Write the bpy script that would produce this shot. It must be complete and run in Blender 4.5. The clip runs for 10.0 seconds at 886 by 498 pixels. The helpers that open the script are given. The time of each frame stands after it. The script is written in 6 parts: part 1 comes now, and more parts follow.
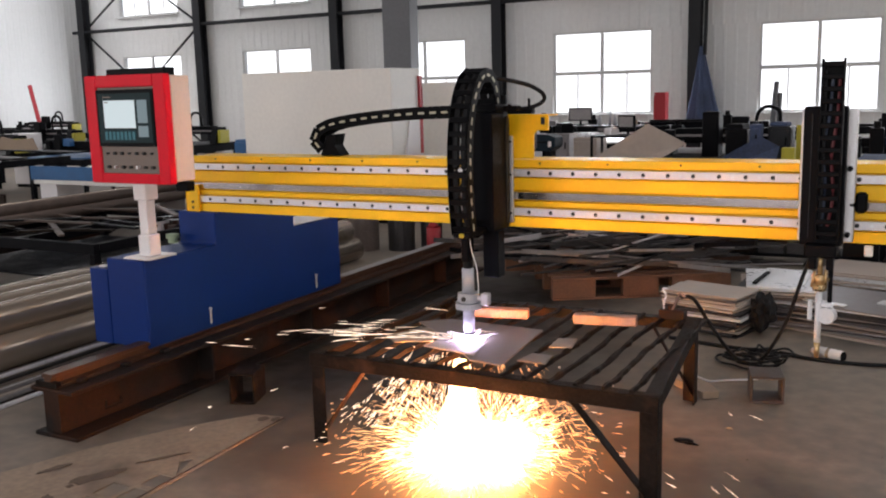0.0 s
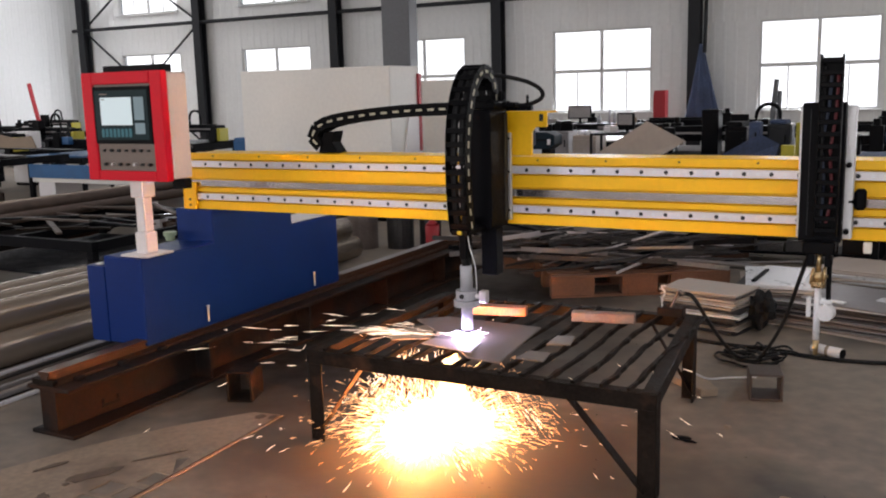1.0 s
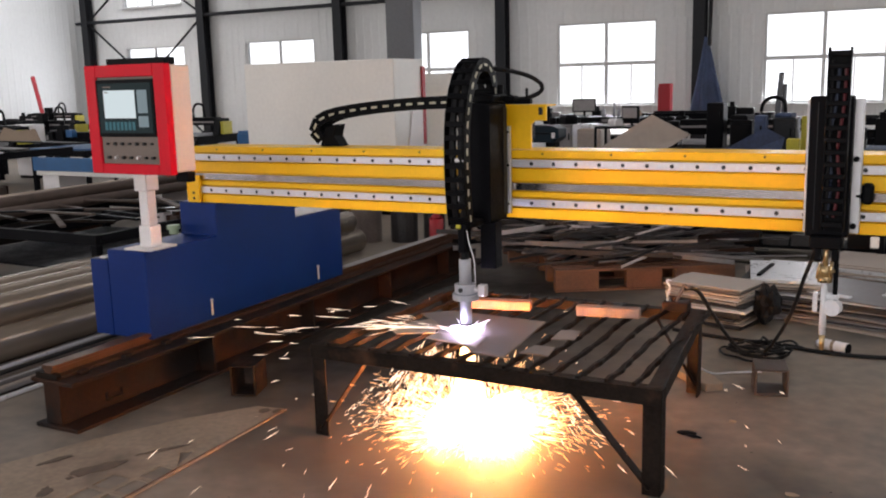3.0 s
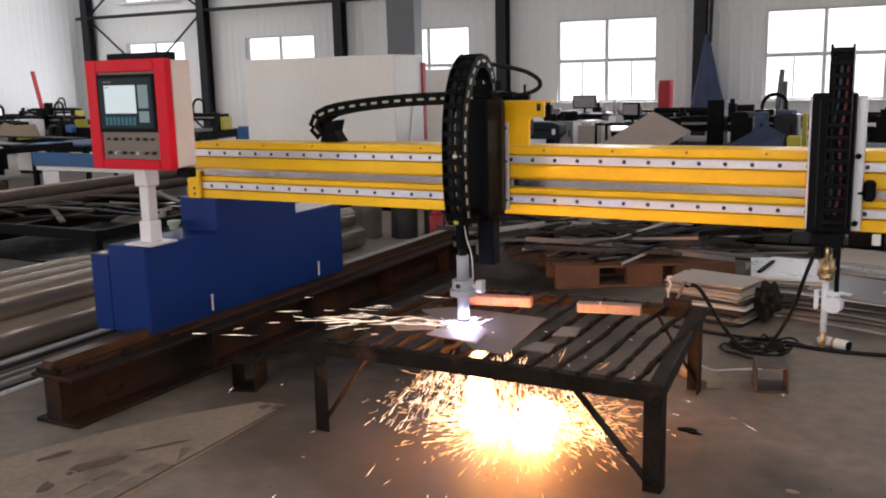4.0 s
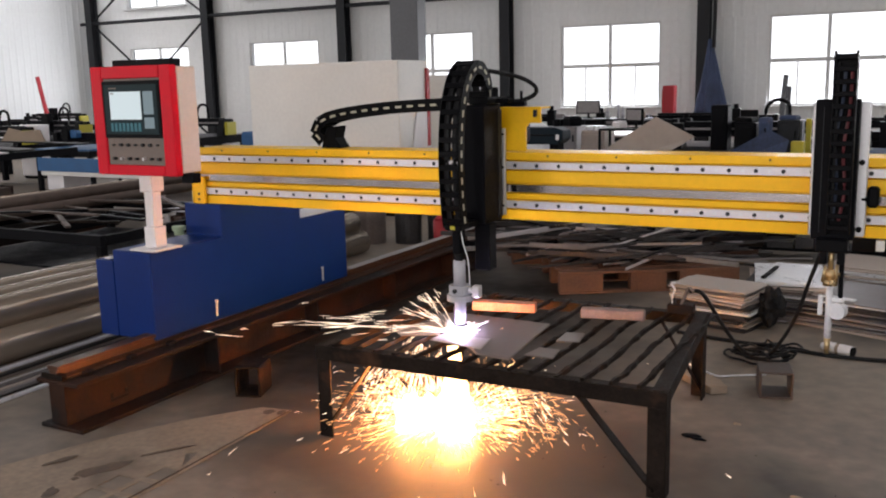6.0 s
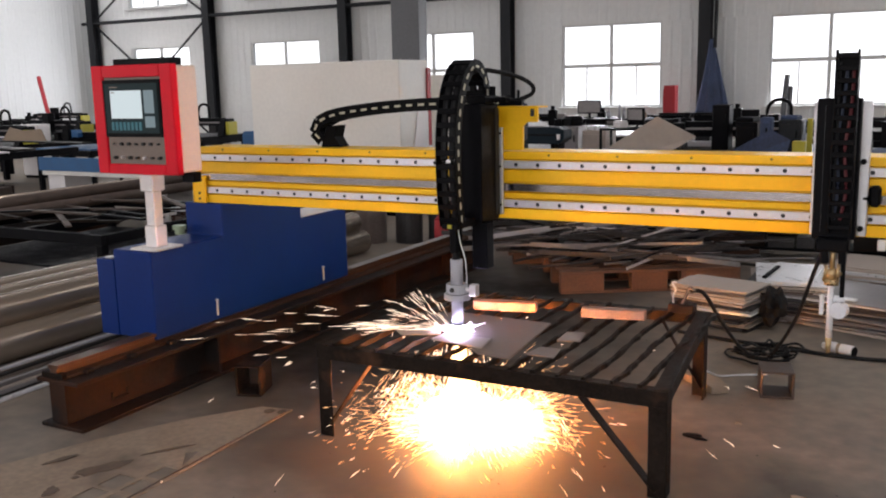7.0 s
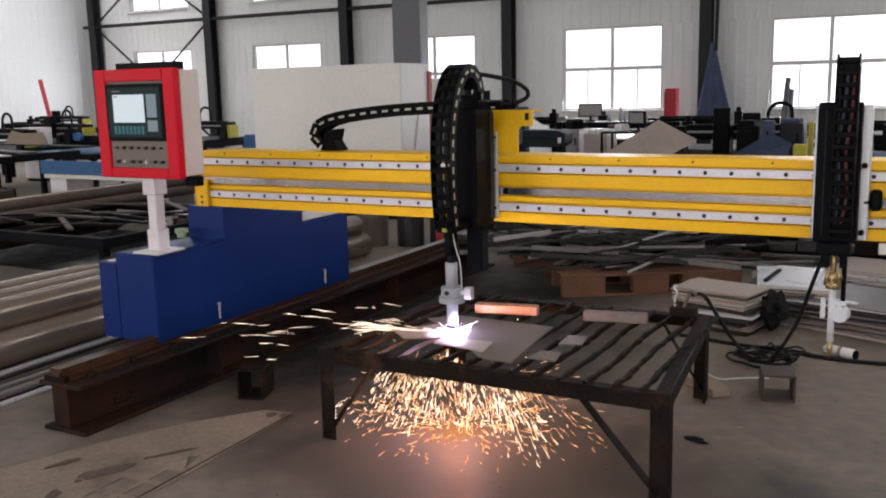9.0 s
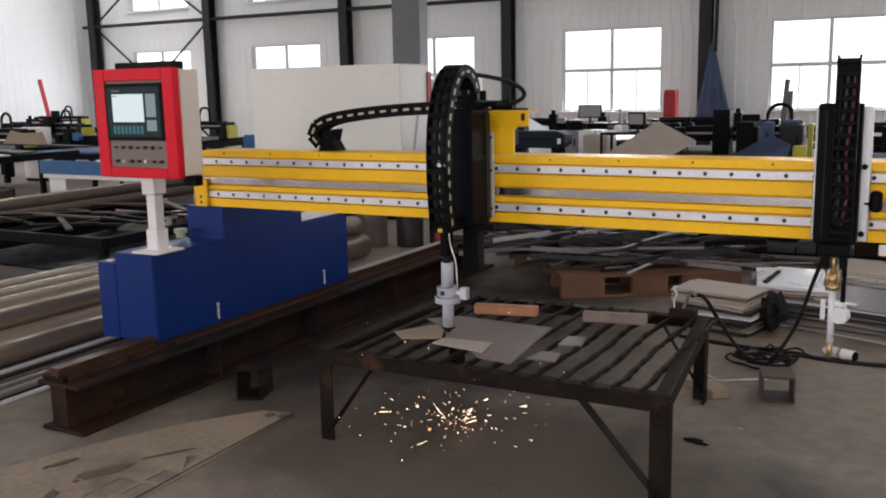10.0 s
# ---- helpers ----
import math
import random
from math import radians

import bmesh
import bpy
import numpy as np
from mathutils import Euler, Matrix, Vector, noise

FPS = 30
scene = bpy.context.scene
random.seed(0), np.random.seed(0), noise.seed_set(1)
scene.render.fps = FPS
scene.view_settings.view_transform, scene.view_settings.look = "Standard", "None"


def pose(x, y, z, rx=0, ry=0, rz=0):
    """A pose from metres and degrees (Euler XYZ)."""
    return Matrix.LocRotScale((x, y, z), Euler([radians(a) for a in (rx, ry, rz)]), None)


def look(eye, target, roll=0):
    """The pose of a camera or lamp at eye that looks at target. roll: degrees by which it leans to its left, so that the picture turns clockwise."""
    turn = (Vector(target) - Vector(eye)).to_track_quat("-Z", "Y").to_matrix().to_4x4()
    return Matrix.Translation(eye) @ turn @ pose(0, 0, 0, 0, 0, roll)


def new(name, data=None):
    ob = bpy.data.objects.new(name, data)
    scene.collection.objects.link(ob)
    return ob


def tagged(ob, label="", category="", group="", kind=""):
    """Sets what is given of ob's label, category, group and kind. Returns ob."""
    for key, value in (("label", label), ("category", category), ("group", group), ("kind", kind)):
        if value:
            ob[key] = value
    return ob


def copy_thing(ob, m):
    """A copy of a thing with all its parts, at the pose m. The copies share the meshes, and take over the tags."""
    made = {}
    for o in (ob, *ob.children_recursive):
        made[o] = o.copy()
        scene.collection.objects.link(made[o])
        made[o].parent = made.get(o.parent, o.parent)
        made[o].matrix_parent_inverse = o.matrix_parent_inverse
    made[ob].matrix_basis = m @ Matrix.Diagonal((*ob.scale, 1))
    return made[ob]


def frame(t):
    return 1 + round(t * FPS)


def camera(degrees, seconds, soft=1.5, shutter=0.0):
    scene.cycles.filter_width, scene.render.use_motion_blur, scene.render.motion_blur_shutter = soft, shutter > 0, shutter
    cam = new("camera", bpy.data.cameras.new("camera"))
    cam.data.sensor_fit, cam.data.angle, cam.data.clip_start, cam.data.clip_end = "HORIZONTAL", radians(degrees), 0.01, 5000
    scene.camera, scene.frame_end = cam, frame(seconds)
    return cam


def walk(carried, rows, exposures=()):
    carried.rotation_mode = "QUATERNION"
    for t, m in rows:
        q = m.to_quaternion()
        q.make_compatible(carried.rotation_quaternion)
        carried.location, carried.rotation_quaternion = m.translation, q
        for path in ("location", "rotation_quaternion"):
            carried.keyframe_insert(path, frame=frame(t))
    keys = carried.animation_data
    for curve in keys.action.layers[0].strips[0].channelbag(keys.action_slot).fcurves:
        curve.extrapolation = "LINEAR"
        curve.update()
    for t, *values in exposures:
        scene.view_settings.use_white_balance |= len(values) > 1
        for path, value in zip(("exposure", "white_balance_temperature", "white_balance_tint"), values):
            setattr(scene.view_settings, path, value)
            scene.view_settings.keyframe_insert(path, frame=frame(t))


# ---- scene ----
PATH = [  # seconds, eye, aim, lean
    (0.0, (0.6275, -4.3994, 1.7358), (-1.6887, -0.0500, 0.8884), -1.49),
    (0.5, (0.6300, -4.3859, 1.7328), (-1.6874, -0.0375, 0.8834), -1.51),
    (1.0, (0.6316, -4.3812, 1.7264), (-1.6845, -0.0333, 0.8711), -1.52),
    (1.5, (0.6276, -4.3695, 1.7305), (-1.6971, -0.0305, 0.8537), -1.57),
    (2.0, (0.6271, -4.3717, 1.7329), (-1.7113, -0.0413, 0.8501), -1.61),
    (2.5, (0.6249, -4.3677, 1.7300), (-1.7123, -0.0371, 0.8452), -1.56),
    (4.0, (0.6108, -4.3658, 1.7258), (-1.7164, -0.0352, 0.8149), -1.33),
    (4.5, (0.6121, -4.3613, 1.7291), (-1.7230, -0.0360, 0.8131), -1.30),
    (5.0, (0.6107, -4.3670, 1.7290), (-1.7309, -0.0424, 0.8263), -1.35),
    (5.5, (0.6127, -4.3760, 1.7335), (-1.7316, -0.0494, 0.8475), -1.34),
    (7.0, (0.6114, -4.3698, 1.7270), (-1.7393, -0.0464, 0.8428), -1.32),
    (7.5, (0.6084, -4.3744, 1.7349), (-1.7443, -0.0530, 0.8460), -1.22),
    (8.0, (0.6093, -4.3803, 1.7312), (-1.7499, -0.0595, 0.8569), -1.24),
    (8.5, (0.6083, -4.3747, 1.7345), (-1.7509, -0.0539, 0.8598), -1.25),
    (9.0, (0.6120, -4.3795, 1.7331), (-1.7444, -0.0561, 0.8641), -1.34),
    (9.5, (0.6126, -4.3767, 1.7330), (-1.7416, -0.0506, 0.8713), -1.32),
    (10.0, (0.6074, -4.3748, 1.7294), (-1.7450, -0.0482, 0.8654), -1.20),
]
cam = camera(51.5, 10.0, soft=2.0)
walk(cam, [(t, look(eye, aim, lean)) for t, eye, aim, lean in PATH],
     [(0.0, -0.22, 6500, 14), (4.0, -0.2, 6500, 14), (4.6, -0.14, 6500, 14), (5.6, -0.15, 6500, 14), (7.0, -0.2, 6500, 14), (9.4, -0.16, 6500, 14), (9.9, -0.04, 6500, 14), (10.0, -0.04, 6500, 14)])

# ---- world and large lights ----
world = bpy.data.worlds.new("world")
scene.world = world
world.use_nodes = True
wn = world.node_tree.nodes
sky = wn.new("ShaderNodeTexSky")
sky.sky_type, sky.sun_disc, sky.sun_elevation, sky.sun_rotation = "NISHITA", False, radians(48), radians(200)
world.node_tree.links.new(sky.outputs[0], wn["Background"].inputs[0])
wn["Background"].inputs[1].default_value = 0.12

sun_data = bpy.data.lights.new("sun", "SUN")
sun_data.energy, sun_data.angle, sun_data.color = 0.5, radians(10), (1.0, 0.95, 0.88)
sun = new("sun", sun_data)
sun.matrix_world = look((0, 0, 20), (3, 8, 0))


def area(name, eye, target, sx, sy, watts, colour=(1, 1, 1)):
    d = bpy.data.lights.new(name, "AREA")
    d.shape, d.size, d.size_y, d.energy, d.color = "RECTANGLE", sx, sy, watts, colour
    ob = new(name, d)
    ob.matrix_world = look(eye, target)
    return ob


# hall: x -25 .. 13, y -11 .. 18; roof 7.2 m up
HX0, HX1, HY0, HY1, HZ = -25.0, 13.0, -11.0, 18.0, 7.2
BAY, WIN_W = 5.02, 2.54
WIN_R = [-5.44 + BAY * k for k in range(-3, 4)]
# Roof strips and their lamps are unseen, added to brighten the hall.
ADDED_SKYLIGHTS = [(-22.3, 2.4), (-8.5, 1.2), (3.6, 1.4)]
for wx in WIN_R:
    area("window_light", (wx - WIN_W / 2, HY1 - 0.05, 2.1), (wx - WIN_W / 2, 0, 0.6), 2.4, 1.9, 190, (0.93, 0.97, 1.0))
    # The near wall is out of view; its window lamps are added fill.
    area("window_light", (wx - WIN_W / 2, HY0 + 0.05, 2.6), (wx - WIN_W / 2, 8, 1.2), 2.4, 2.9, 150, (1.0, 0.98, 0.95))
# Added roof lamps; the strongest brightens the left gable wall.
for sx, sw in ADDED_SKYLIGHTS:
    area("added_roof_light", (sx, 3.5, HZ - 0.05), (sx, 3.5, 0), sw, 26, 1150 if sx < -20 else (150 if sx < 0 else 480), (1.0, 0.99, 0.97))


# ---- materials ----
def material(name, base, rough=0.6, metal=0.0, vary=0.25, scale=6.0, fine=60.0, bump=0.0, stain=None, stain_amount=0.0, spec=0.5, coat=0.0, island=0.0, rvar=0.12):
    """Base colour varied at two scales, stains of a second colour, fine relief."""
    m = bpy.data.materials.new(name)
    m.use_nodes = True
    nt = m.node_tree
    n, l = nt.nodes, nt.links
    p = n["Principled BSDF"]
    p.inputs["Roughness"].default_value, p.inputs["Metallic"].default_value = rough, metal
    p.inputs["Specular IOR Level"].default_value = spec
    p.inputs["Coat Weight"].default_value = coat
    tc = n.new("ShaderNodeTexCoord")
    big, small = n.new("ShaderNodeTexNoise"), n.new("ShaderNodeTexNoise")
    big.inputs["Scale"].default_value, small.inputs["Scale"].default_value = scale, fine
    big.inputs["Detail"].default_value = small.inputs["Detail"].default_value = 5
    for t in (big, small):
        l.new(tc.outputs["Object"], t.inputs["Vector"])
    add = n.new("ShaderNodeMath")
    add.operation = "ADD"
    l.new(big.outputs[0], add.inputs[0])
    l.new(small.outputs[0], add.inputs[1])
    ramp = n.new("ShaderNodeMapRange")
    ramp.inputs[1].default_value, ramp.inputs[2].default_value = 0.7, 1.3
    ramp.inputs[3].default_value, ramp.inputs[4].default_value = 1 - vary, 1 + vary
    l.new(add.outputs[0], ramp.inputs[0])
    mul = n.new("ShaderNodeMix")
    mul.data_type, mul.blend_type = "RGBA", "MULTIPLY"
    mul.inputs[0].default_value = 1.0
    mul.inputs[6].default_value = (*base, 1)
    l.new(ramp.outputs[0], mul.inputs[7])
    out = mul.outputs[2]
    if stain:
        sn = n.new("ShaderNodeTexNoise")
        sn.inputs["Scale"].default_value, sn.inputs["Detail"].default_value = scale * 0.6, 8
        l.new(tc.outputs["Object"], sn.inputs["Vector"])
        sr = n.new("ShaderNodeMapRange")
        sr.inputs[1].default_value, sr.inputs[2].default_value = 0.62 - 0.3 * stain_amount, 0.75 - 0.3 * stain_amount
        l.new(sn.outputs[0], sr.inputs[0])
        mx = n.new("ShaderNodeMix")
        mx.data_type = "RGBA"
        l.new(sr.outputs[0], mx.inputs[0])
        l.new(out, mx.inputs[6])
        mx.inputs[7].default_value = (*stain, 1)
        out = mx.outputs[2]
    if island:
        gi, ii = n.new("ShaderNodeNewGeometry"), n.new("ShaderNodeMapRange")
        l.new(gi.outputs["Random Per Island"], ii.inputs[0])
        ii.inputs[3].default_value, ii.inputs[4].default_value = 1 - island, 1 + island
        m2 = n.new("ShaderNodeMix")
        m2.data_type, m2.blend_type = "RGBA", "MULTIPLY"
        m2.inputs[0].default_value = 1.0
        l.new(out, m2.inputs[6])
        l.new(ii.outputs[0], m2.inputs[7])
        out = m2.outputs[2]
    l.new(out, p.inputs["Base Color"])
    rr = n.new("ShaderNodeMapRange")
    rr.inputs[1].default_value, rr.inputs[2].default_value = 0.7, 1.3
    rr.inputs[3].default_value, rr.inputs[4].default_value = max(0.03, rough - rvar), min(1, rough + rvar)
    l.new(add.outputs[0], rr.inputs[0])
    l.new(rr.outputs[0], p.inputs["Roughness"])
    if bump:
        b = n.new("ShaderNodeBump")
        b.inputs["Strength"].default_value, b.inputs["Distance"].default_value = bump, 0.004
        l.new(add.outputs[0], b.inputs["Height"])
        l.new(b.outputs[0], p.inputs["Normal"])
    return m


def glowing(name, colour, strength, sample=True):
    m = bpy.data.materials.new(name)
    m.use_nodes = True
    p = m.node_tree.nodes["Principled BSDF"]
    p.inputs["Base Color"].default_value = (*[c * 0.08 for c in colour], 1)
    p.inputs["Emission Color"].default_value, p.inputs["Emission Strength"].default_value = (*colour, 1), strength
    if not sample:
        m.cycles.emission_sampling = "NONE"
    return m


M_FLOOR = material("concrete_floor", (0.222, 0.184, 0.15), 0.6, spec=0.2, vary=0.30, scale=1.1, fine=9, bump=0.12, stain=(0.085, 0.08, 0.072), stain_amount=0.3)
def add_floor_shade(m, cx, cy, rx, ry, colour, most=0.85):
    """Shade painted into the concrete colour: an uneven patch with a ragged edge."""
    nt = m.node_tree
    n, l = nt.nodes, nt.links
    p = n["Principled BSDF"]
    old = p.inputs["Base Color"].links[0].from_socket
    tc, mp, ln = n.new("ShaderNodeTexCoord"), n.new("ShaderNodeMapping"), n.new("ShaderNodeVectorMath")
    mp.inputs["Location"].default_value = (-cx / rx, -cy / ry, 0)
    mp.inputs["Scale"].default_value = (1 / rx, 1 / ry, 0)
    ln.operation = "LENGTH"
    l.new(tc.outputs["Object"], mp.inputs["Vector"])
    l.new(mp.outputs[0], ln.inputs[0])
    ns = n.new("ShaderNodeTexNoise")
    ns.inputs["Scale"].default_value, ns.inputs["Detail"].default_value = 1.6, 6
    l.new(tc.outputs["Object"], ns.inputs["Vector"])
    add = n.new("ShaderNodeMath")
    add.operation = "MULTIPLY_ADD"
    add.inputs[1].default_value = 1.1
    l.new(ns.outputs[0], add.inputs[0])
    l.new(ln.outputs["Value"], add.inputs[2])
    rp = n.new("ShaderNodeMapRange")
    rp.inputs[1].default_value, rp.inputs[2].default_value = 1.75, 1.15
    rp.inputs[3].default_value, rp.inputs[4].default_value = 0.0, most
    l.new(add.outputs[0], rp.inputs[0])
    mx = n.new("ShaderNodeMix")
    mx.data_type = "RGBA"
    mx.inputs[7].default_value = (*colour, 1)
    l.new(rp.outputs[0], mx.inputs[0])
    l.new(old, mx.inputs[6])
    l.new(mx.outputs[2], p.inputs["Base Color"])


# Shade between rail and table, and under the table, painted dark.
add_floor_shade(M_FLOOR, -2.95, 1.4, 1.9, 2.3, (0.024, 0.019, 0.016), 0.97)
add_floor_shade(M_FLOOR, -1.4, -0.7, 1.4, 0.9, (0.075, 0.058, 0.045), 0.7)
M_GABLE = material("white_gable_sheet", (0.62, 0.63, 0.63), 0.45, vary=0.04, scale=0.5, fine=9)
M_SHEETWALL = material("wall_sheet", (0.69, 0.695, 0.69), 0.5, vary=0.05, scale=0.5, fine=9)
M_ROOF = material("roof_sheet", (0.5, 0.5, 0.5), 0.6, vary=0.08, scale=0.4, fine=8)
M_COLUMN = material("column_paint", (0.018, 0.019, 0.022), 0.5, spec=0.2, vary=0.2, scale=1.5, fine=20)
M_COLUMN2 = material("grey_column_paint", (0.10, 0.102, 0.11), 0.5, vary=0.15, scale=1.5, fine=20)
M_WINFRAME = material("window_frame_white", (0.6, 0.6, 0.6), 0.4, vary=0.05)
M_YELLOW = material("yellow_paint", (0.95, 0.53, 0.008), 0.4, spec=0.3, vary=0.05, scale=3, fine=40)
M_STEELRAIL = material("ground_steel", (0.66, 0.63, 0.65), 0.38, metal=0.45, vary=0.06, scale=3, fine=60, rvar=0.03)
M_STRIP = material("brushed_strip", (0.60, 0.56, 0.56), 0.17, metal=1.0, vary=0.06, scale=1.2, fine=30, rvar=0.03)
M_HOLE = material("dark_hole", (0.012, 0.012, 0.014), 0.6, vary=0.2)
M_BLUE = material("blue_paint", (0.0012, 0.021, 0.14), 0.42, spec=0.2, vary=0.10, scale=4, fine=60, rvar=0.05)
M_RED = material("red_paint", (0.66, 0.004, 0.02), 0.4, spec=0.15, vary=0.06, scale=5, fine=60)
M_WHITE = material("white_paint", (0.78, 0.74, 0.74), 0.45, vary=0.04, scale=4, fine=50)
M_CREAM = material("cream_cabinet_paint", (0.78, 0.75, 0.70), 0.5, vary=0.05, scale=1.2, fine=20)
M_WARMWHITE = material("warm_white_paint", (0.72, 0.63, 0.53), 0.45, vary=0.05, scale=4, fine=50)
M_PANEL = material("brown_grey_panel", (0.16, 0.12, 0.10), 0.5, vary=0.12, scale=9, fine=80)
M_BLACK = material("black_plastic", (0.003, 0.003, 0.004), 0.5, spec=0.08, vary=0.25, scale=12, fine=90)
M_BLACKMETAL = material("black_machine_steel", (0.0035, 0.0035, 0.005), 0.5, spec=0.07, vary=0.3, scale=6, fine=60)
M_RUST = material("rusty_steel", (0.034, 0.015, 0.009), 0.7, spec=0.15, vary=0.45, scale=4, fine=40, bump=0.5, stain=(0.016, 0.012, 0.011), stain_amount=0.55)
M_RAILBAR = material("worn_rail_bar", (0.085, 0.04, 0.023), 0.45, metal=0.5, vary=0.3, scale=6, fine=70, bump=0.3)
M_TABLE = material("scorched_steel", (0.016, 0.011, 0.0085), 0.6, metal=0.05, vary=0.45, spec=0.07, scale=8, fine=60, bump=0.6, stain=(0.06, 0.03, 0.018), stain_amount=0.1)
M_PLATE = material("mild_steel_plate", (0.17, 0.135, 0.12), 0.5, metal=0.3, vary=0.28, scale=6, fine=60, bump=0.2)
M_COPPER = material("orange_bar", (0.40, 0.17, 0.09), 0.5, metal=0.2, vary=0.25, scale=9, fine=60, bump=0.3)
M_ALU = material("aluminium", (0.68, 0.68, 0.70), 0.42, metal=0.4, vary=0.05, scale=4, fine=60, rvar=0.03)
M_TORCH = material("grey_torch_body", (0.42, 0.42, 0.46), 0.4, vary=0.08, scale=10)
M_BRASS = material("brass", (0.50, 0.36, 0.19), 0.34, metal=0.8, vary=0.15, scale=12)
M_PIPE = material("oily_dark_pipe", (0.37, 0.30, 0.24), 0.24, metal=0.65, vary=0.05, scale=1.2, fine=6, rvar=0.03)
M_SCRAP = material("scrap_steel", (0.045, 0.042, 0.043), 0.45, metal=0.5, vary=0.3, scale=5, fine=40, island=0.5)
M_DULL = material("dull_grey_strip", (0.24, 0.22, 0.22), 0.4, metal=0.4, vary=0.15, scale=3, fine=30)
M_WOOD = material("pallet_wood", (0.17, 0.08, 0.046), 0.75, vary=0.3, scale=6, fine=60, bump=0.4)
M_BARBROWN = material("brown_scaled_bar", (0.21, 0.155, 0.13), 0.6, metal=0.25, vary=0.25, scale=7, fine=60)
M_STACK = material("sheet_stack", (0.46, 0.385, 0.33), 0.6, metal=0.2, vary=0.1, scale=2.5, fine=14, island=0.25)
M_LIGHTSHEET = material("bright_sheet", (0.80, 0.80, 0.82), 0.35, metal=0.3, vary=0.08, scale=3, fine=30)
M_CARD = material("brown_cardboard", (0.30, 0.225, 0.165), 0.85, vary=0.12, scale=3, fine=40)
M_FLOORSHEET = material("dusty_brown_sheet", (0.30, 0.23, 0.172), 0.85, vary=0.22, scale=2.5, fine=30, stain=(0.15, 0.115, 0.09), stain_amount=0.25)
M_OFFCUT = material("brown_mill_scale", (0.075, 0.052, 0.042), 0.6, metal=0.2, vary=0.3, scale=9, fine=70)
M_TORN = material("torn_dark_layer", (0.12, 0.085, 0.062), 0.8, vary=0.35, scale=9, fine=60)
M_TARP = material("blue_grey_cloth", (0.05, 0.07, 0.13), 0.9, vary=0.3, scale=4, fine=30)
M_BLUEPAINT2 = material("light_blue_paint", (0.018, 0.10, 0.25), 0.45, vary=0.15)
M_SCREENFRAME = material("screen_bezel", (0.008, 0.022, 0.026), 0.4, spec=0.12, vary=0.02, rvar=0.01)
M_SCREEN = glowing("lit_screen", (0.66, 0.78, 0.80), 0.95)
M_SCREENBAR = glowing("screen_side_bar", (0.30, 0.42, 0.46), 0.5)
M_KEYS = glowing("screen_keys", (0.03, 0.20, 0.25), 0.45)
M_BACKDROP = glowing("bright_overcast_backdrop", (0.95, 0.98, 1.0), 2.2)
M_RUBBER = material("black_hose", (0.008, 0.008, 0.009), 0.55, spec=0.2, vary=0.2)
M_BRIGHTRED = material("red_plastic", (0.36, 0.012, 0.02), 0.5, vary=0.1)
M_BUTTON = material("pale_green_button", (0.32, 0.40, 0.26), 0.5, vary=0.1)
M_HOSERED = material("dark_red_hose", (0.11, 0.006, 0.012), 0.5, vary=0.1)
M_HOSEBLUE = material("dark_blue_hose", (0.012, 0.022, 0.05), 0.5, vary=0.1)
M_LIME = material("yellow_green_plastic", (0.46, 0.40, 0.03), 0.5, vary=0.1)
M_TRANSLUCENT = material("pale_hose", (0.70, 0.70, 0.72), 0.3, vary=0.05)


# ---- mesh helpers ----
ORG = {}


def thing(name, x, y, z, label, category, group="", kind=""):
    ob = new(name)
    ob.location = (x, y, z)
    ORG[ob] = Vector((x, y, z))
    ob.empty_display_size = 0.1
    return tagged(ob, label, category, group, kind)


def finish(bm, name, mat):
    me = bpy.data.meshes.new(name)
    bm.normal_update()
    bm.to_mesh(me)
    bm.free()
    me.materials.append(mat)
    return me


def part(name, bm, mat, parent=None, label="", smooth=False):
    """One mesh object, in world coordinates, under a thing or a part."""
    org = ORG.get(parent, Vector())
    bmesh.ops.translate(bm, verts=bm.verts, vec=-org)
    if smooth:
        for f in bm.faces:
            f.smooth = True
    ob = new(name, finish(bm, name, mat))
    if parent:
        ob.parent = parent
    ORG[ob] = org
    return tagged(ob, label)


def solid(name, bm, mat, label, category, group="", kind="", smooth=False):
    """A thing that is one mesh."""
    ob = part(name, bm, mat, None, "", smooth)
    return tagged(ob, label, category, group, kind)


def box(x0, x1, y0, y1, z0, z1, bev=0.004, turn=None):
    bm = bmesh.new()
    c = Vector(((x0 + x1) / 2, (y0 + y1) / 2, (z0 + z1) / 2))
    s = Vector((abs(x1 - x0), abs(y1 - y0), abs(z1 - z0)))
    bmesh.ops.create_cube(bm, size=1.0, matrix=Matrix.Diagonal((*s, 1)))
    b = min(bev, 0.35 * min(s))
    if b > 0:
        bmesh.ops.bevel(bm, geom=bm.edges[:], offset=b, segments=1, affect="EDGES")
    m = Matrix.Translation(c)
    if turn is not None:
        m = m @ Euler([radians(a) for a in turn]).to_matrix().to_4x4()
    bmesh.ops.transform(bm, matrix=m, verts=bm.verts)
    return bm


def rod(p, q, r, seg=14, r2=None):
    p, q = Vector(p), Vector(q)
    bm = bmesh.new()
    d = q - p
    bmesh.ops.create_cone(bm, cap_ends=True, segments=seg, radius1=r, radius2=r if r2 is None else r2, depth=d.length)
    m = Matrix.Translation((p + q) / 2) @ d.to_track_quat("Z", "Y").to_matrix().to_4x4()
    bmesh.ops.transform(bm, matrix=m, verts=bm.verts)
    return bm


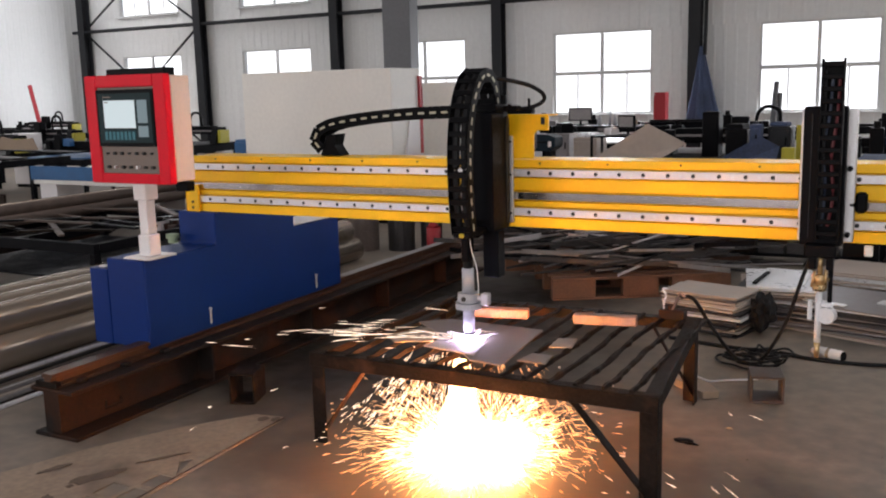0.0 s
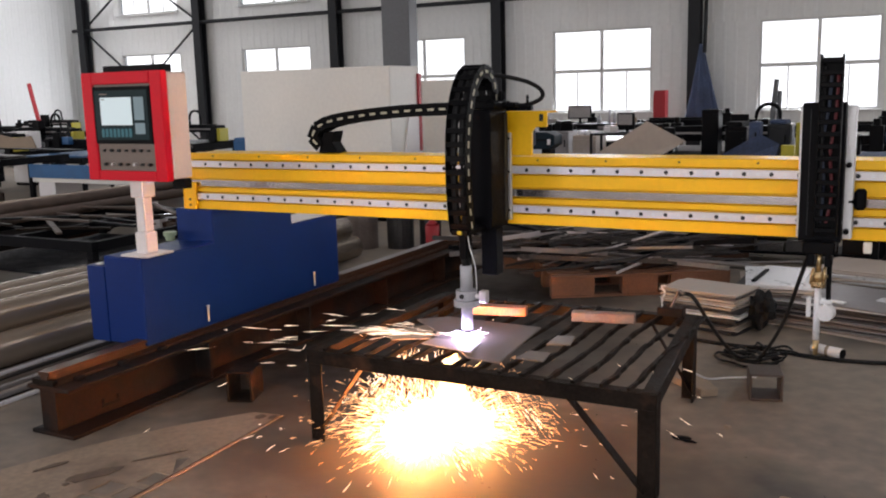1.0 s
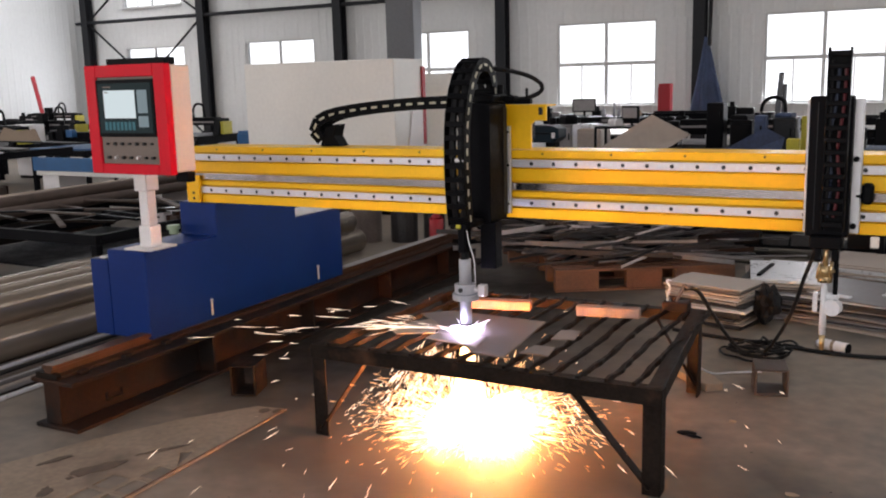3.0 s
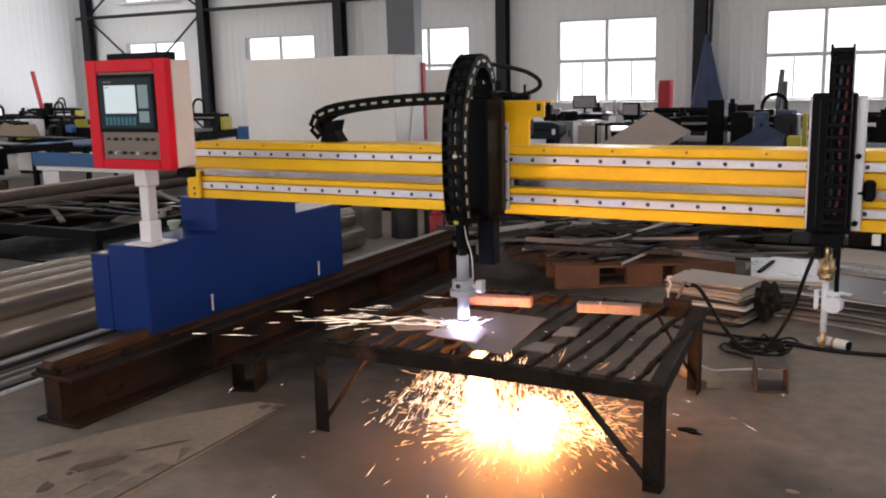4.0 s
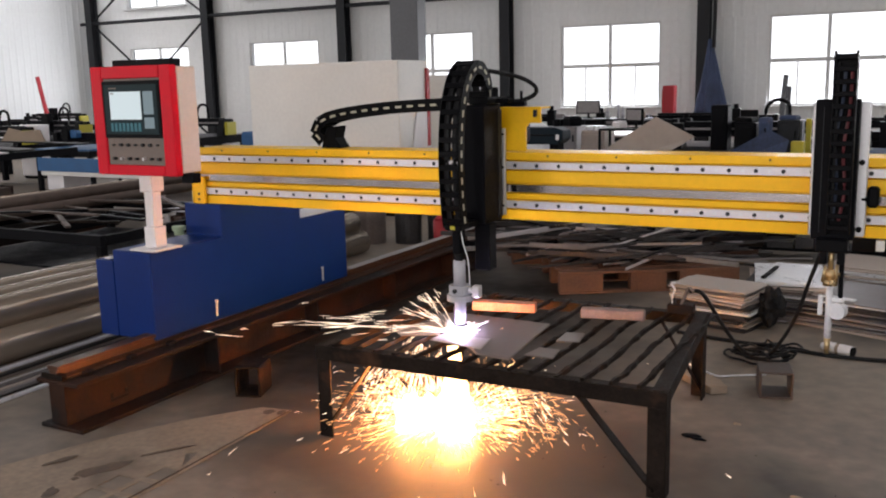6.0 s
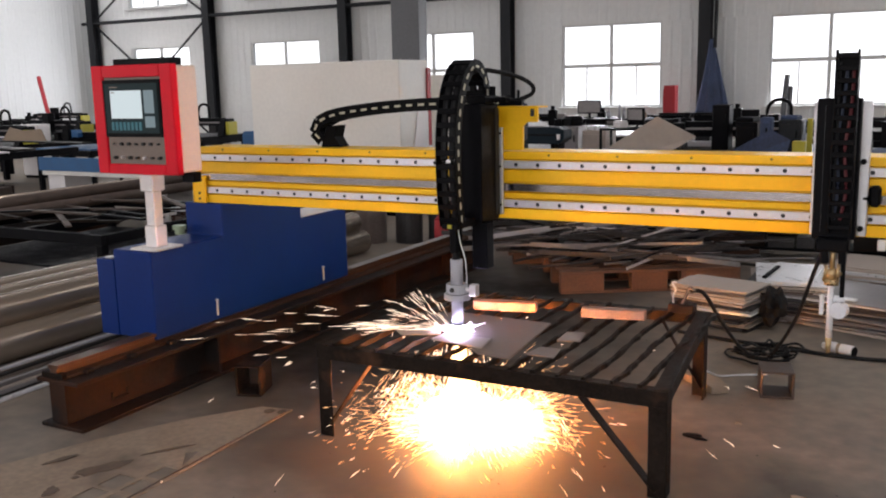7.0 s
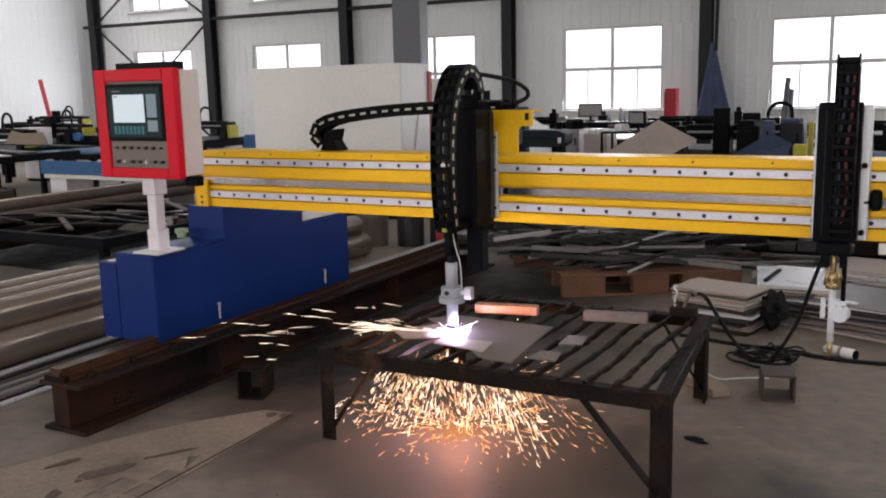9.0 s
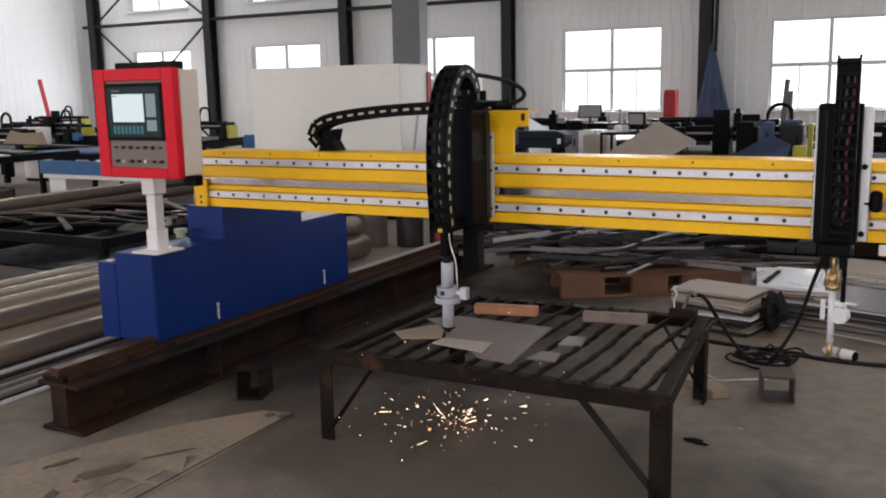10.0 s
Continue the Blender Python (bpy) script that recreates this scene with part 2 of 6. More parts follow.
def bar(p, q, w, h, bev=0.003):
    """A square bar from p to q: w across, h upwards."""
    p, q = Vector(p), Vector(q)
    d = q - p
    bm = box(-w / 2, w / 2, -h / 2, h / 2, -d.length / 2, d.length / 2, bev)
    m = Matrix.Translation((p + q) / 2) @ d.to_track_quat("Z", "Y").to_matrix().to_4x4()
    bmesh.ops.transform(bm, matrix=m, verts=bm.verts)
    return bm


def tube(points, r, seg=8):
    """A round hose along a smooth line through the points."""
    pts = [Vector(p) for p in points]
    line = []
    for i in range(len(pts) - 1):
        a, b, c, d = pts[max(i - 1, 0)], pts[i], pts[i + 1], pts[min(i + 2, len(pts) - 1)]
        for k in range(6):
            t = k / 6
            line.append(0.5 * ((2 * b) + (c - a) * t + (2 * a - 5 * b + 4 * c - d) * t * t + (3 * b - a - 3 * c + d) * t ** 3))
    line.append(pts[-1])
    bm = bmesh.new()
    rings = []
    for i, p in enumerate(line):
        d = (line[min(i + 1, len(line) - 1)] - line[max(i - 1, 0)]).normalized()
        q = d.to_track_quat("Z", "Y")
        rings.append([bm.verts.new(p + q @ Vector((r * math.cos(6.2832 * k / seg), r * math.sin(6.2832 * k / seg), 0))) for k in range(seg)])
    for a, b in zip(rings, rings[1:]):
        for k in range(seg):
            bm.faces.new((a[k], a[(k + 1) % seg], b[(k + 1) % seg], b[k]))
    bm.faces.new(rings[0][::-1])
    bm.faces.new(rings[-1])
    return bm


def join(*bms):
    out = bmesh.new()
    for b in bms:
        me = bpy.data.meshes.new("tmp")
        b.to_mesh(me)
        out.from_mesh(me)
        b.free()
        bpy.data.meshes.remove(me)
    return out


def prism(poly, axis, a0, a1, bev=0.003):
    """A flat outline, extruded along an axis (0 x, 1 y, 2 z) from a0 to a1."""
    bm = bmesh.new()
    def at(u, v, w):
        return ((w, u, v), (u, w, v), (u, v, w))[axis]
    f = bm.faces.new([bm.verts.new(at(u, v, a0)) for u, v in poly])
    r = bmesh.ops.extrude_face_region(bm, geom=[f])
    off = [0, 0, 0]
    off[axis] = a1 - a0
    bmesh.ops.translate(bm, verts=[g for g in r["geom"] if isinstance(g, bmesh.types.BMVert)], vec=off)
    bmesh.ops.recalc_face_normals(bm, faces=bm.faces[:])
    if bev:
        bmesh.ops.bevel(bm, geom=[e for e in bm.edges], offset=bev, segments=1, affect="EDGES")
    return bm


def corrugated(length, height, pitch=0.25, depth=0.009, thick=0.02):
    """A ribbed sheet wall, along x from 0, face towards -y."""
    bm = bmesh.new()
    prof, x = [], 0.0
    while x < length:
        prof += [(x, 0), (x + pitch * 0.62, 0), (x + pitch * 0.72, -depth), (x + pitch * 0.9, -depth)]
        x += pitch
    prof.append((length, 0))
    rows = [[bm.verts.new((px, py, z)) for px, py in prof] for z in (0, height)]
    for i in range(len(prof) - 1):
        bm.faces.new((rows[0][i], rows[0][i + 1], rows[1][i + 1], rows[1][i]))
    return bm


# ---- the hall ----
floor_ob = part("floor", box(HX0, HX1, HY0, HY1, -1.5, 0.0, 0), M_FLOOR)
tagged(floor_ob, "worn grey concrete workshop floor with stains and painted shade", "floor", kind="structure")
ceil_bms = []
edges = [HX0] + [v for sx, sw in ADDED_SKYLIGHTS for v in (sx - sw / 2, sx + sw / 2)] + [HX1]
for k in range(0, len(edges), 2):
    ceil_bms.append(box(edges[k], edges[k + 1], HY0, HY1, HZ, HZ + 0.12, 0))
for sx, sw in ADDED_SKYLIGHTS:
    ceil_bms.append(box(sx - sw / 2, sx + sw / 2, HY0, HY0 + 1.4, HZ, HZ + 0.12, 0))
    ceil_bms.append(box(sx - sw / 2, sx + sw / 2, HY1 - 1.4, HY1, HZ, HZ + 0.12, 0))
tagged(part("ceiling", join(*ceil_bms), M_ROOF), "unseen grey sheet roof with added long openings for light", "ceiling", kind="structure")


def long_wall(name, y, sills, inner):
    """A wall along x with rows of window openings (bottom, top); inner is the direction of the hall."""
    holes = sorted((wx - WIN_W, wx) for wx in WIN_R)
    zs = [0.0]
    for a, b in sills:
        zs += [a, b]
    zs.append(HZ)
    bms = []
    def strip(x0, x1, z0, z1):
        bms.append(box(x0, x1, y, y + inner * -0.2, z0, z1, 0))
        c = corrugated(x1 - x0, z1 - z0)
        if inner < 0:
            m = Matrix.Translation((x0, y - 0.004, z0))
        else:
            m = Matrix.Translation((x1, y + 0.004, z0)) @ Matrix.Rotation(math.pi, 4, "Z")
        bmesh.ops.transform(c, matrix=m, verts=c.verts)
        bms.append(c)
    for k in range(0, len(zs), 2):
        strip(HX0, HX1, zs[k], zs[k + 1])
    for a, b in sills:
        x = HX0
        for h0, h1 in holes:
            strip(x, h0, a, b)
            x = h1
        strip(x, HX1, a, b)
    return tagged(part(name, join(*bms), M_SHEETWALL), "pale grey ribbed sheet wall", "wall", kind="structure")


wall_far = long_wall("wall_far", HY1, [(1.07, 3.10), (4.36, 6.2)], -1)
# Openings in this unseen wall are added for the fill lamps.
wall_near = long_wall("wall_near", HY0, [(1.07, 4.1)], 1)
for nm, x, sgn in (("wall_left", HX0, 1), ("wall_right", HX1, -1)):
    c = corrugated(HY1 - HY0, HZ)
    if sgn > 0:
        m = Matrix.Translation((x + 0.004, HY0, 0)) @ Matrix.Rotation(math.pi / 2, 4, "Z")
    else:
        m = Matrix.Translation((x - 0.004, HY1, 0)) @ Matrix.Rotation(-math.pi / 2, 4, "Z")
    bmesh.ops.transform(c, matrix=m, verts=c.verts)
    b = join(c, box(x, x - sgn * 0.2, HY0, HY1, 0, HZ, 0))
    tagged(part(nm, b, M_GABLE if sgn > 0 else M_SHEETWALL), "white ribbed sheet gable wall", "wall", kind="structure")
tagged(part("backdrop", box(-60, 45, 34, 34.2, -1, 14, 0), M_BACKDROP), "bright overcast sky outside the windows", "sky", kind="structure")


def window(k, wx, z0, z1):
    x0, x1 = wx - WIN_W, wx
    y0, y1 = HY1 + 0.02, HY1 + 0.09
    w = thing("window_%d" % k, (x0 + x1) / 2, HY1 + 0.05, z0, "white framed factory window with bright panes", "window", "windows of the far wall", "structure")
    t = 0.05
    part("window_frame", join(box(x0, x1, y0, y1, z0, z0 + t), box(x0, x1, y0, y1, z1 - t, z1), box(x0, x0 + t, y0, y1, z0 + t, z1 - t), box(x1 - t, x1, y0, y1, z0 + t, z1 - t)), M_WINFRAME, w)
    zm, xm = z0 + (z1 - z0) * 0.50, (x0 + x1) / 2
    part("transom", box(x0 + t, x1 - t, y0 + 0.01, y1 - 0.01, zm - 0.045, zm + 0.045), M_WINFRAME, w)
    part("mullion", join(box(xm - 0.04, xm + 0.04, y0 + 0.005, y1 - 0.005, z0 + t, zm - 0.045), box(xm - 0.04, xm + 0.04, y0 + 0.005, y1 - 0.005, zm + 0.045, z1 - t)), M_WINFRAME, w)
    for xq in (x0 + WIN_W * 0.25, x0 + WIN_W * 0.75):
        part("glazing_bar", box(xq - 0.015, xq + 0.015, y0 + 0.02, y1 - 0.02, z0 + t, zm - 0.045, 0.002), M_WINFRAME, w)
    part("window_sill", box(x0 - 0.06, x1 + 0.06, HY1 - 0.12, HY1 + 0.02, z0 - 0.04, z0 - 0.002), M_WINFRAME, w)


k = 1
for wx in WIN_R:
    window(k, wx, 1.07, 3.10)
    window(k + 1, wx, 4.36, 6.2)
    k += 2


def hbeam(p0, p1, w, h, t=0.02):
    """An upright or lying H section as three bars along z between heights."""
    x, y, z0 = p0
    z1 = p1[2]
    return join(box(x - w / 2, x + w / 2, y - h / 2, y - h / 2 + t, z0, z1, 0.003), box(x - w / 2, x + w / 2, y + h / 2 - t, y + h / 2, z0, z1, 0.003), box(x - t / 2, x + t / 2, y - h / 2 + t, y + h / 2 - t, z0, z1, 0))


for k in range(-4, 4):
    cx = -4.36 + 5.02 * k
    ob = part("wall_column", hbeam((cx, HY1 - 0.26, 0), (cx, 0, HZ), 0.28, 0.30), M_COLUMN)
    tagged(ob, "dark grey painted steel column of the hall", "column", "hall columns", "structure")
ob = part("wall_girt", rod((HX0 + 0.1, HY1 - 0.3, 3.95), (HX1 - 0.1, HY1 - 0.3, 3.95), 0.055, 10), M_COLUMN)
tagged(ob, "dark horizontal steel tie between the columns", "girt", kind="structure")
for xa, za, xb, zb in ((-24.3, 3.85, -19.6, 0.3), (-19.6, 3.85, -24.3, 0.3), (-24.3, 4.05, -19.6, 7.1), (-19.6, 4.05, -24.3, 7.1)):
    ob = part("cross_brace", rod((xa, HY1 - 0.2 - 0.06 * (xa < xb), za), (xb, HY1 - 0.2 - 0.06 * (xa < xb), zb), 0.035, 8), M_COLUMN)
    tagged(ob, "dark diagonal steel brace between columns", "brace", "braces", "structure")


# ---- the gantry's floor rail ----
def floor_rail():
    t = thing("gantry_rail", -3.33, 1.0, 0, "rusty brown steel girder rail on the floor", "rail")
    y0, y1 = -1.33, 3.6
    part("bottom_flange", box(-3.48, -3.165, y0, y1, 0.0, 0.022), M_RUST, t)
    part("web", join(box(-3.36, -3.30, y0 + 0.02, y1, 0.022, 0.245, 0.002), box(-3.43, -3.36, y0 + 0.03, y0 + 0.05, 0.022, 0.245, 0.002)), M_RUST, t)
    part("top_flange", box(-3.485, -3.175, y0, y1, 0.245, 0.268), M_RUST, t)
    part("running_rail", prism([(-3.43, 0.2685), (-3.29, 0.2685), (-3.29, 0.284), (-3.335, 0.29), (-3.335, 0.318), (-3.32, 0.324), (-3.32, 0.342), (-3.40, 0.342), (-3.40, 0.324), (-3.385, 0.318), (-3.385, 0.29), (-3.43, 0.284)], 1, y0 + 0.01, y1, 0), M_RAILBAR, t, "worn orange-brown running rail")
    part("rail_head", box(-3.398, -3.322, 1.4, y1 - 0.02, 0.3425, 0.346, 0.001), M_DULL, t, "bright worn running face")
    part("end_stop", box(-3.45, -3.29, y0 + 0.005, y0 + 0.04, 0.269, 0.30, 0.003), M_TABLE, t)
    for y in (-0.28, 0.75, 1.8, 2.8):
        part("stiffener", box(-3.30, -3.185, y, y + 0.02, 0.022, 0.245, 0.002), M_RUST, t)
    for y in (-1.2, -0.9, -0.6):
        part("rail_clip", box(-3.29, -3.25, y, y + 0.05, 0.268, 0.292), M_RUST, t)
    part("small_bracket", join(box(-3.30, -3.285, -1.02, -0.90, 0.06, 0.075), box(-3.30, -3.285, -1.02, -1.005, 0.075, 0.11), box(-3.30, -3.285, -0.915, -0.90, 0.075, 0.11)), M_TABLE, t)


floor_rail()


def channel_foot(name, x, y, turn, lx, ly, lz, mat, label):
    """A short piece of channel steel, open towards the front."""
    t = 0.012
    bm = join(box(-lx / 2, lx / 2, -ly / 2, ly / 2, lz - t, lz, 0.003), box(-lx / 2, -lx / 2 + t, -ly / 2, ly / 2, 0, lz - t, 0.003), box(lx / 2 - t, lx / 2, -ly / 2, ly / 2, 0, lz - t, 0.003), box(-lx / 2 + t, lx / 2 - t, -ly / 2, ly / 2, 0, t, 0.003))
    bmesh.ops.transform(bm, matrix=pose(x, y, 0, 0, 0, turn), verts=bm.verts)
    return solid(name, bm, mat, label, "steel offcut")


channel_foot("channel_offcut", -2.80, -0.42, 20, 0.15, 0.2, 0.18, M_TABLE, "dark steel channel offcut beside the rail")
channel_foot("channel_offcut", -0.11, 0.77, 14, 0.175, 0.20, 0.15, M_OFFCUT, "short dark brown square channel offcut on the floor")


# ---- end carriage with the control box ----
def end_truck():
    t = thing("gantry_truck", -3.53, 0.35, 0.29, "blue painted steel end carriage on the rail", "machine")
    prof = [(-0.64, 0.30), (1.33, 0.30), (1.33, 0.82), (0.78, 0.82), (0.78, 1.024), (-0.03, 1.024), (-0.03, 0.82), (-0.64, 0.82)]
    part("body", prism(prof, 0, -3.62, -3.316, 0.008), M_BLUE, t)
    part("side_body", box(-3.76, -3.6202, -0.64, 1.33, 0.302, 0.755, 0.0), M_BLUE, t)
    # White sheet stands in for light on the carriage's top face.
    part("lit_top_sheet", box(-3.60, -3.33, 0.80, 1.31, 0.822, 0.830), M_WHITE, t, "white sheet painted as the lit top face")
    for y in (-0.13, 1.0):
        part("hook_bolt", join(rod((-3.308, y, 0.335), (-3.308, y, 0.435), 0.007), rod((-3.316, y, 0.43), (-3.30, y, 0.43), 0.008)), M_STEELRAIL, t)
    for y in (-0.45, 1.1):
        part("wheel", rod((-3.39, y, 0.392), (-3.33, y, 0.392), 0.05, 20), M_STEELRAIL, t)
    part("emergency_button", join(rod((-3.60, -0.11, 0.83), (-3.60, -0.11, 0.86), 0.03), rod((-3.60, -0.11, 0.86), (-3.60, -0.11, 0.885), 0.042)), M_BUTTON, t, "pale green push button")
    # Small white block painted for a highlight on the step.
    part("top_highlight", box(-3.71, -3.66, -0.62, -0.58, 0.757, 0.767), M_WHITE, t)


end_truck()


def control_box():
    t = thing("control_box", -3.37, -0.53, 0.82, "red fronted white control box with a lit screen on a post", "control panel")
    part("foot_plate", box(-3.475, -3.27, -0.64, -0.42, 0.824, 0.836), M_WHITE, t)
    part("post", join(box(-3.415, -3.325, -0.575, -0.485, 0.836, 0.96, 0.006), box(-3.405, -3.335, -0.565, -0.495, 0.96, 1.16, 0.006), box(-3.42, -3.32, -0.58, -0.48, 1.16, 1.285, 0.006)), M_WHITE, t)
    x0, x1, z0, z1, yf = -3.545, -2.95, 1.278, 1.866, -0.75
    part("housing", box(x0 + 0.012, x1 - 0.003, yf + 0.05, -0.555, z0 + 0.01, z1 - 0.008, 0.008), M_WARMWHITE, t, "warm white painted housing")
    b = 0.085
    part("front_frame", join(box(x0, x0 + b, yf, yf + 0.05, z0, z1, 0.006), box(x1 - b, x1, yf, yf + 0.05, z0, z1, 0.006), box(x0 + b, x1 - b, yf, yf + 0.05, z0, z0 + 0.055, 0.004), box(x0 + b, x1 - b, yf, yf + 0.05, z1 - 0.065, z1, 0.004)), M_RED, t, "red painted front frame")
    part("front_panel", box(x0 + b, x1 - b, yf + 0.012, yf + 0.05, z0 + 0.055, z1 - 0.065, 0.002), M_PANEL, t, "brown-grey recessed panel")
    sx0, sx1, sz0, sz1 = x0 + b + 0.004, x1 - b - 0.006, z0 + 0.215, z1 - 0.09
    part("screen_surround", box(sx0 - 0.006, sx1 + 0.006, yf - 0.001, yf + 0.0115, sz0 - 0.012, sz1 + 0.012, 0.003), M_BLACK, t, "black screen surround")
    sx0, sx1, sz0, sz1 = sx0 + 0.012, sx1 - 0.012, sz0 + 0.008, sz1 - 0.008
    s = part("screen_bezel", box(sx0, sx1, yf - 0.004, yf - 0.0012, sz0, sz1, 0.001), M_SCREENFRAME, t)
    w, h = sx1 - sx0, sz1 - sz0
    part("screen", box(sx0 + 0.11 * w, sx0 + 0.70 * w, yf - 0.007, yf - 0.0045, sz0 + 0.30 * h, sz0 + 0.86 * h, 0), M_SCREEN, s, "lit pale screen")
    part("side_bar", join(box(sx0 + 0.75 * w, sx0 + 0.93 * w, yf - 0.007, yf - 0.0045, sz0 + 0.40 * h, sz0 + 0.86 * h, 0), box(sx0 + 0.75 * w, sx0 + 0.93 * w, yf - 0.007, yf - 0.0045, sz0 + 0.12 * h, sz0 + 0.34 * h, 0)), M_SCREENBAR, s)
    part("screen_writing", join(*[box(sx0 + 0.13 * w, sx0 + 0.20 * w, yf - 0.008, yf - 0.0072, sz0 + 0.81 * h, sz0 + 0.83 * h, 0), box(sx0 + 0.10 * w, sx0 + 0.25 * w, yf - 0.006, yf - 0.0042, sz0 + 0.915 * h, sz0 + 0.94 * h, 0)]), M_PANEL, s)
    for k in range(8):
        xa = sx0 + (0.10 + 0.075 * k) * w
        part("key", box(xa, xa + 0.05 * w, yf - 0.007, yf - 0.0045, sz0 + 0.06 * h, sz0 + 0.23 * h, 0), M_KEYS, s)
    for k in range(7):
        xa = x0 + b + 0.05 + 0.055 * k
        part("knob", rod((xa, yf + 0.012, z0 + 0.165), (xa, yf - 0.004, z0 + 0.165), 0.009 if k % 3 else 0.006, 10), M_HOLE, t)
        part("switch", rod((xa + 0.006, yf + 0.012, z0 + 0.09), (xa + 0.006, yf - 0.008, z0 + 0.09), 0.007 if k % 2 else 0.009, 10), (M_HOLE, M_STEELRAIL, M_HOLE)[k % 3], t)
    part("cable_gland", box(x1 - 0.10, x1 - 0.01, -0.62, -0.56, z0 - 0.05, z0 + 0.004), M_BLACK, t)
    part("top_rail", box(x0 + 0.10, x1 - 0.06, -0.68, -0.60, z1 - 0.006, z1 + 0.035), M_BLACK, t)


control_box()


# ---- the beam ----
ZU, ZL, ZT, ZB = 1.307, 1.103, 1.369, 1.024


def gantry_beam():
    x0, x1 = -3.53, 1.0
    t = thing("gantry_beam", -1.3, 0.16, ZB, "yellow painted gantry beam with steel guide rails", "machine beam")
    prof = [(0.0, ZB), (0.30, ZB), (0.30, ZT), (0.012, ZT), (0.012, ZU + 0.03), (0.022, ZU + 0.022), (0.022, ZU - 0.022), (0.006, ZU - 0.03), (0.006, 1.216), (0.022, 1.21), (0.022, 1.164), (0.006, 1.158), (0.006, ZL + 0.03), (0.022, ZL + 0.022), (0.022, ZL - 0.022), (0.0, ZL - 0.03)]
    part("beam_body", prism(prof, 0, x0, x1, 0), M_YELLOW, t)
    for z, n in ((ZU, "upper"), (ZL, "lower")):
        g = part("guide_rail", box(x0 + 0.02, x1, -0.006, 0.0215, z - 0.02, z + 0.02, 0.003), M_STEELRAIL, t)
        dark, pale = [], []
        for k in range(-6, 29):
            dark.append(rod((-0.12 * k, -0.0055, z), (-0.12 * k, -0.0075, z), 0.0105, 8))
            pale.append(rod((-0.12 * k - 0.06, -0.0055, z), (-0.12 * k - 0.06, -0.0065, z), 0.0085, 8))
        tagged(part("bolt_hole", join(*dark), M_HOLE, g), kind="stuff")
        tagged(part("hole_plug", join(*pale), M_ALU, g), kind="stuff")
    part("rack_strip", box(x0 + 0.02, x1, 0.002, 0.0215, 1.167, 1.207, 0.002), M_STRIP, t, "bare brushed steel strip")
    part("top_lip", box(x0, x1, 0.0, 0.0115, ZT - 0.035, ZT + 0.006, 0.003), M_YELLOW, t)
    part("end_plate", box(x0 - 0.012, x0 - 0.001, -0.03, 0.31, ZB, ZT - 0.02, 0.004), M_YELLOW, t)
    for k in range(12):
        part("lip_screw", rod((-3.3 + 0.36 * k, 0.0, ZT - 0.012), (-3.3 + 0.36 * k, -0.004, ZT - 0.012), 0.005, 8), M_HOLE, t)
    part("end_block", box(x0 + 0.0, x0 + 0.09, -0.028, -0.007, ZL - 0.08, ZL + 0.09, 0.004), M_YELLOW, t)
    for z in (1.05, 1.085, 1.17):
        part("end_screw", rod((x0 + 0.045, -0.028, z), (x0 + 0.045, -0.033, z), 0.008, 8), M_HOLE, t)


gantry_beam()


# ---- drag chains ----
def chain_link_mesh(pitch, h, w):
    """One link along +x: two side plates and two cross bars, width along y."""
    t = 0.006
    bm = join(box(-pitch * 0.56, pitch * 0.56, -w / 2, -w / 2 + t, -h / 2, h / 2, 0.004), box(-pitch * 0.56, pitch * 0.56, w / 2 - t, w / 2, -h / 2, h / 2, 0.004),
              box(-pitch * 0.22, pitch * 0.22, -w / 2 + t, w / 2 - t, h / 2 - 0.008, h / 2, 0.002), box(-pitch * 0.22, pitch * 0.22, -w / 2 + t, w / 2 - t, -h / 2, -h / 2 + 0.008, 0.002))
    return finish(bm, "link", M_BLACK)


def chain_marks_mesh(pitch, h, w):
    # Pale marks; on the torch chain they paint the bright see-through slots.
    return finish(box(-pitch * 0.27, pitch * 0.27, -w / 2 - 0.002, -w / 2 + 0.001, -h * 0.09, h * 0.09, 0), "link_mark", M_CHAINMARK)


M_CHAINMARK = material("chain_pale_mark", (0.50, 0.47, 0.36), 0.6, vary=0.2)


def drag_chain(parent, pts, pitch, h, w, across=(0, 1, 0), marks=True):
    """Links along a line; across is the direction of their width."""
    link, mark = chain_link_mesh(pitch, h, w), chain_marks_mesh(pitch, h, w)
    P = [Vector(p) for p in pts]
    dense = []
    for i in range(len(P) - 1):
        a, b, c, d = P[max(i - 1, 0)], P[i], P[i + 1], P[min(i + 2, len(P) - 1)]
        for k in range(40):
            u = k / 40
            dense.append(0.5 * ((2 * b) + (c - a) * u + (2 * a - 5 * b + 4 * c - d) * u * u + (3 * b - a - 3 * c + d) * u ** 3))
    dense.append(P[-1])
    run, last, spots = 0.0, dense[0], []
    for a, b in zip(dense, dense[1:]):
        run += (b - a).length
        if run >= pitch:
            run = 0.0
            spots.append((last, b))
            last = b
    for a, b in spots:
        ob = new("link", link)
        ob.parent = parent
        d = b - a
        X = d.normalized()
        Y = (Vector(across) - X * X.dot(Vector(across))).normalized()
        ob.matrix_basis = Matrix.Translation((a + b) / 2 - ORG[parent]) @ Matrix((X, Y, X.cross(Y))).transposed().to_4x4()
        if marks:
            mk = new("link_mark", mark)
            mk.parent = ob


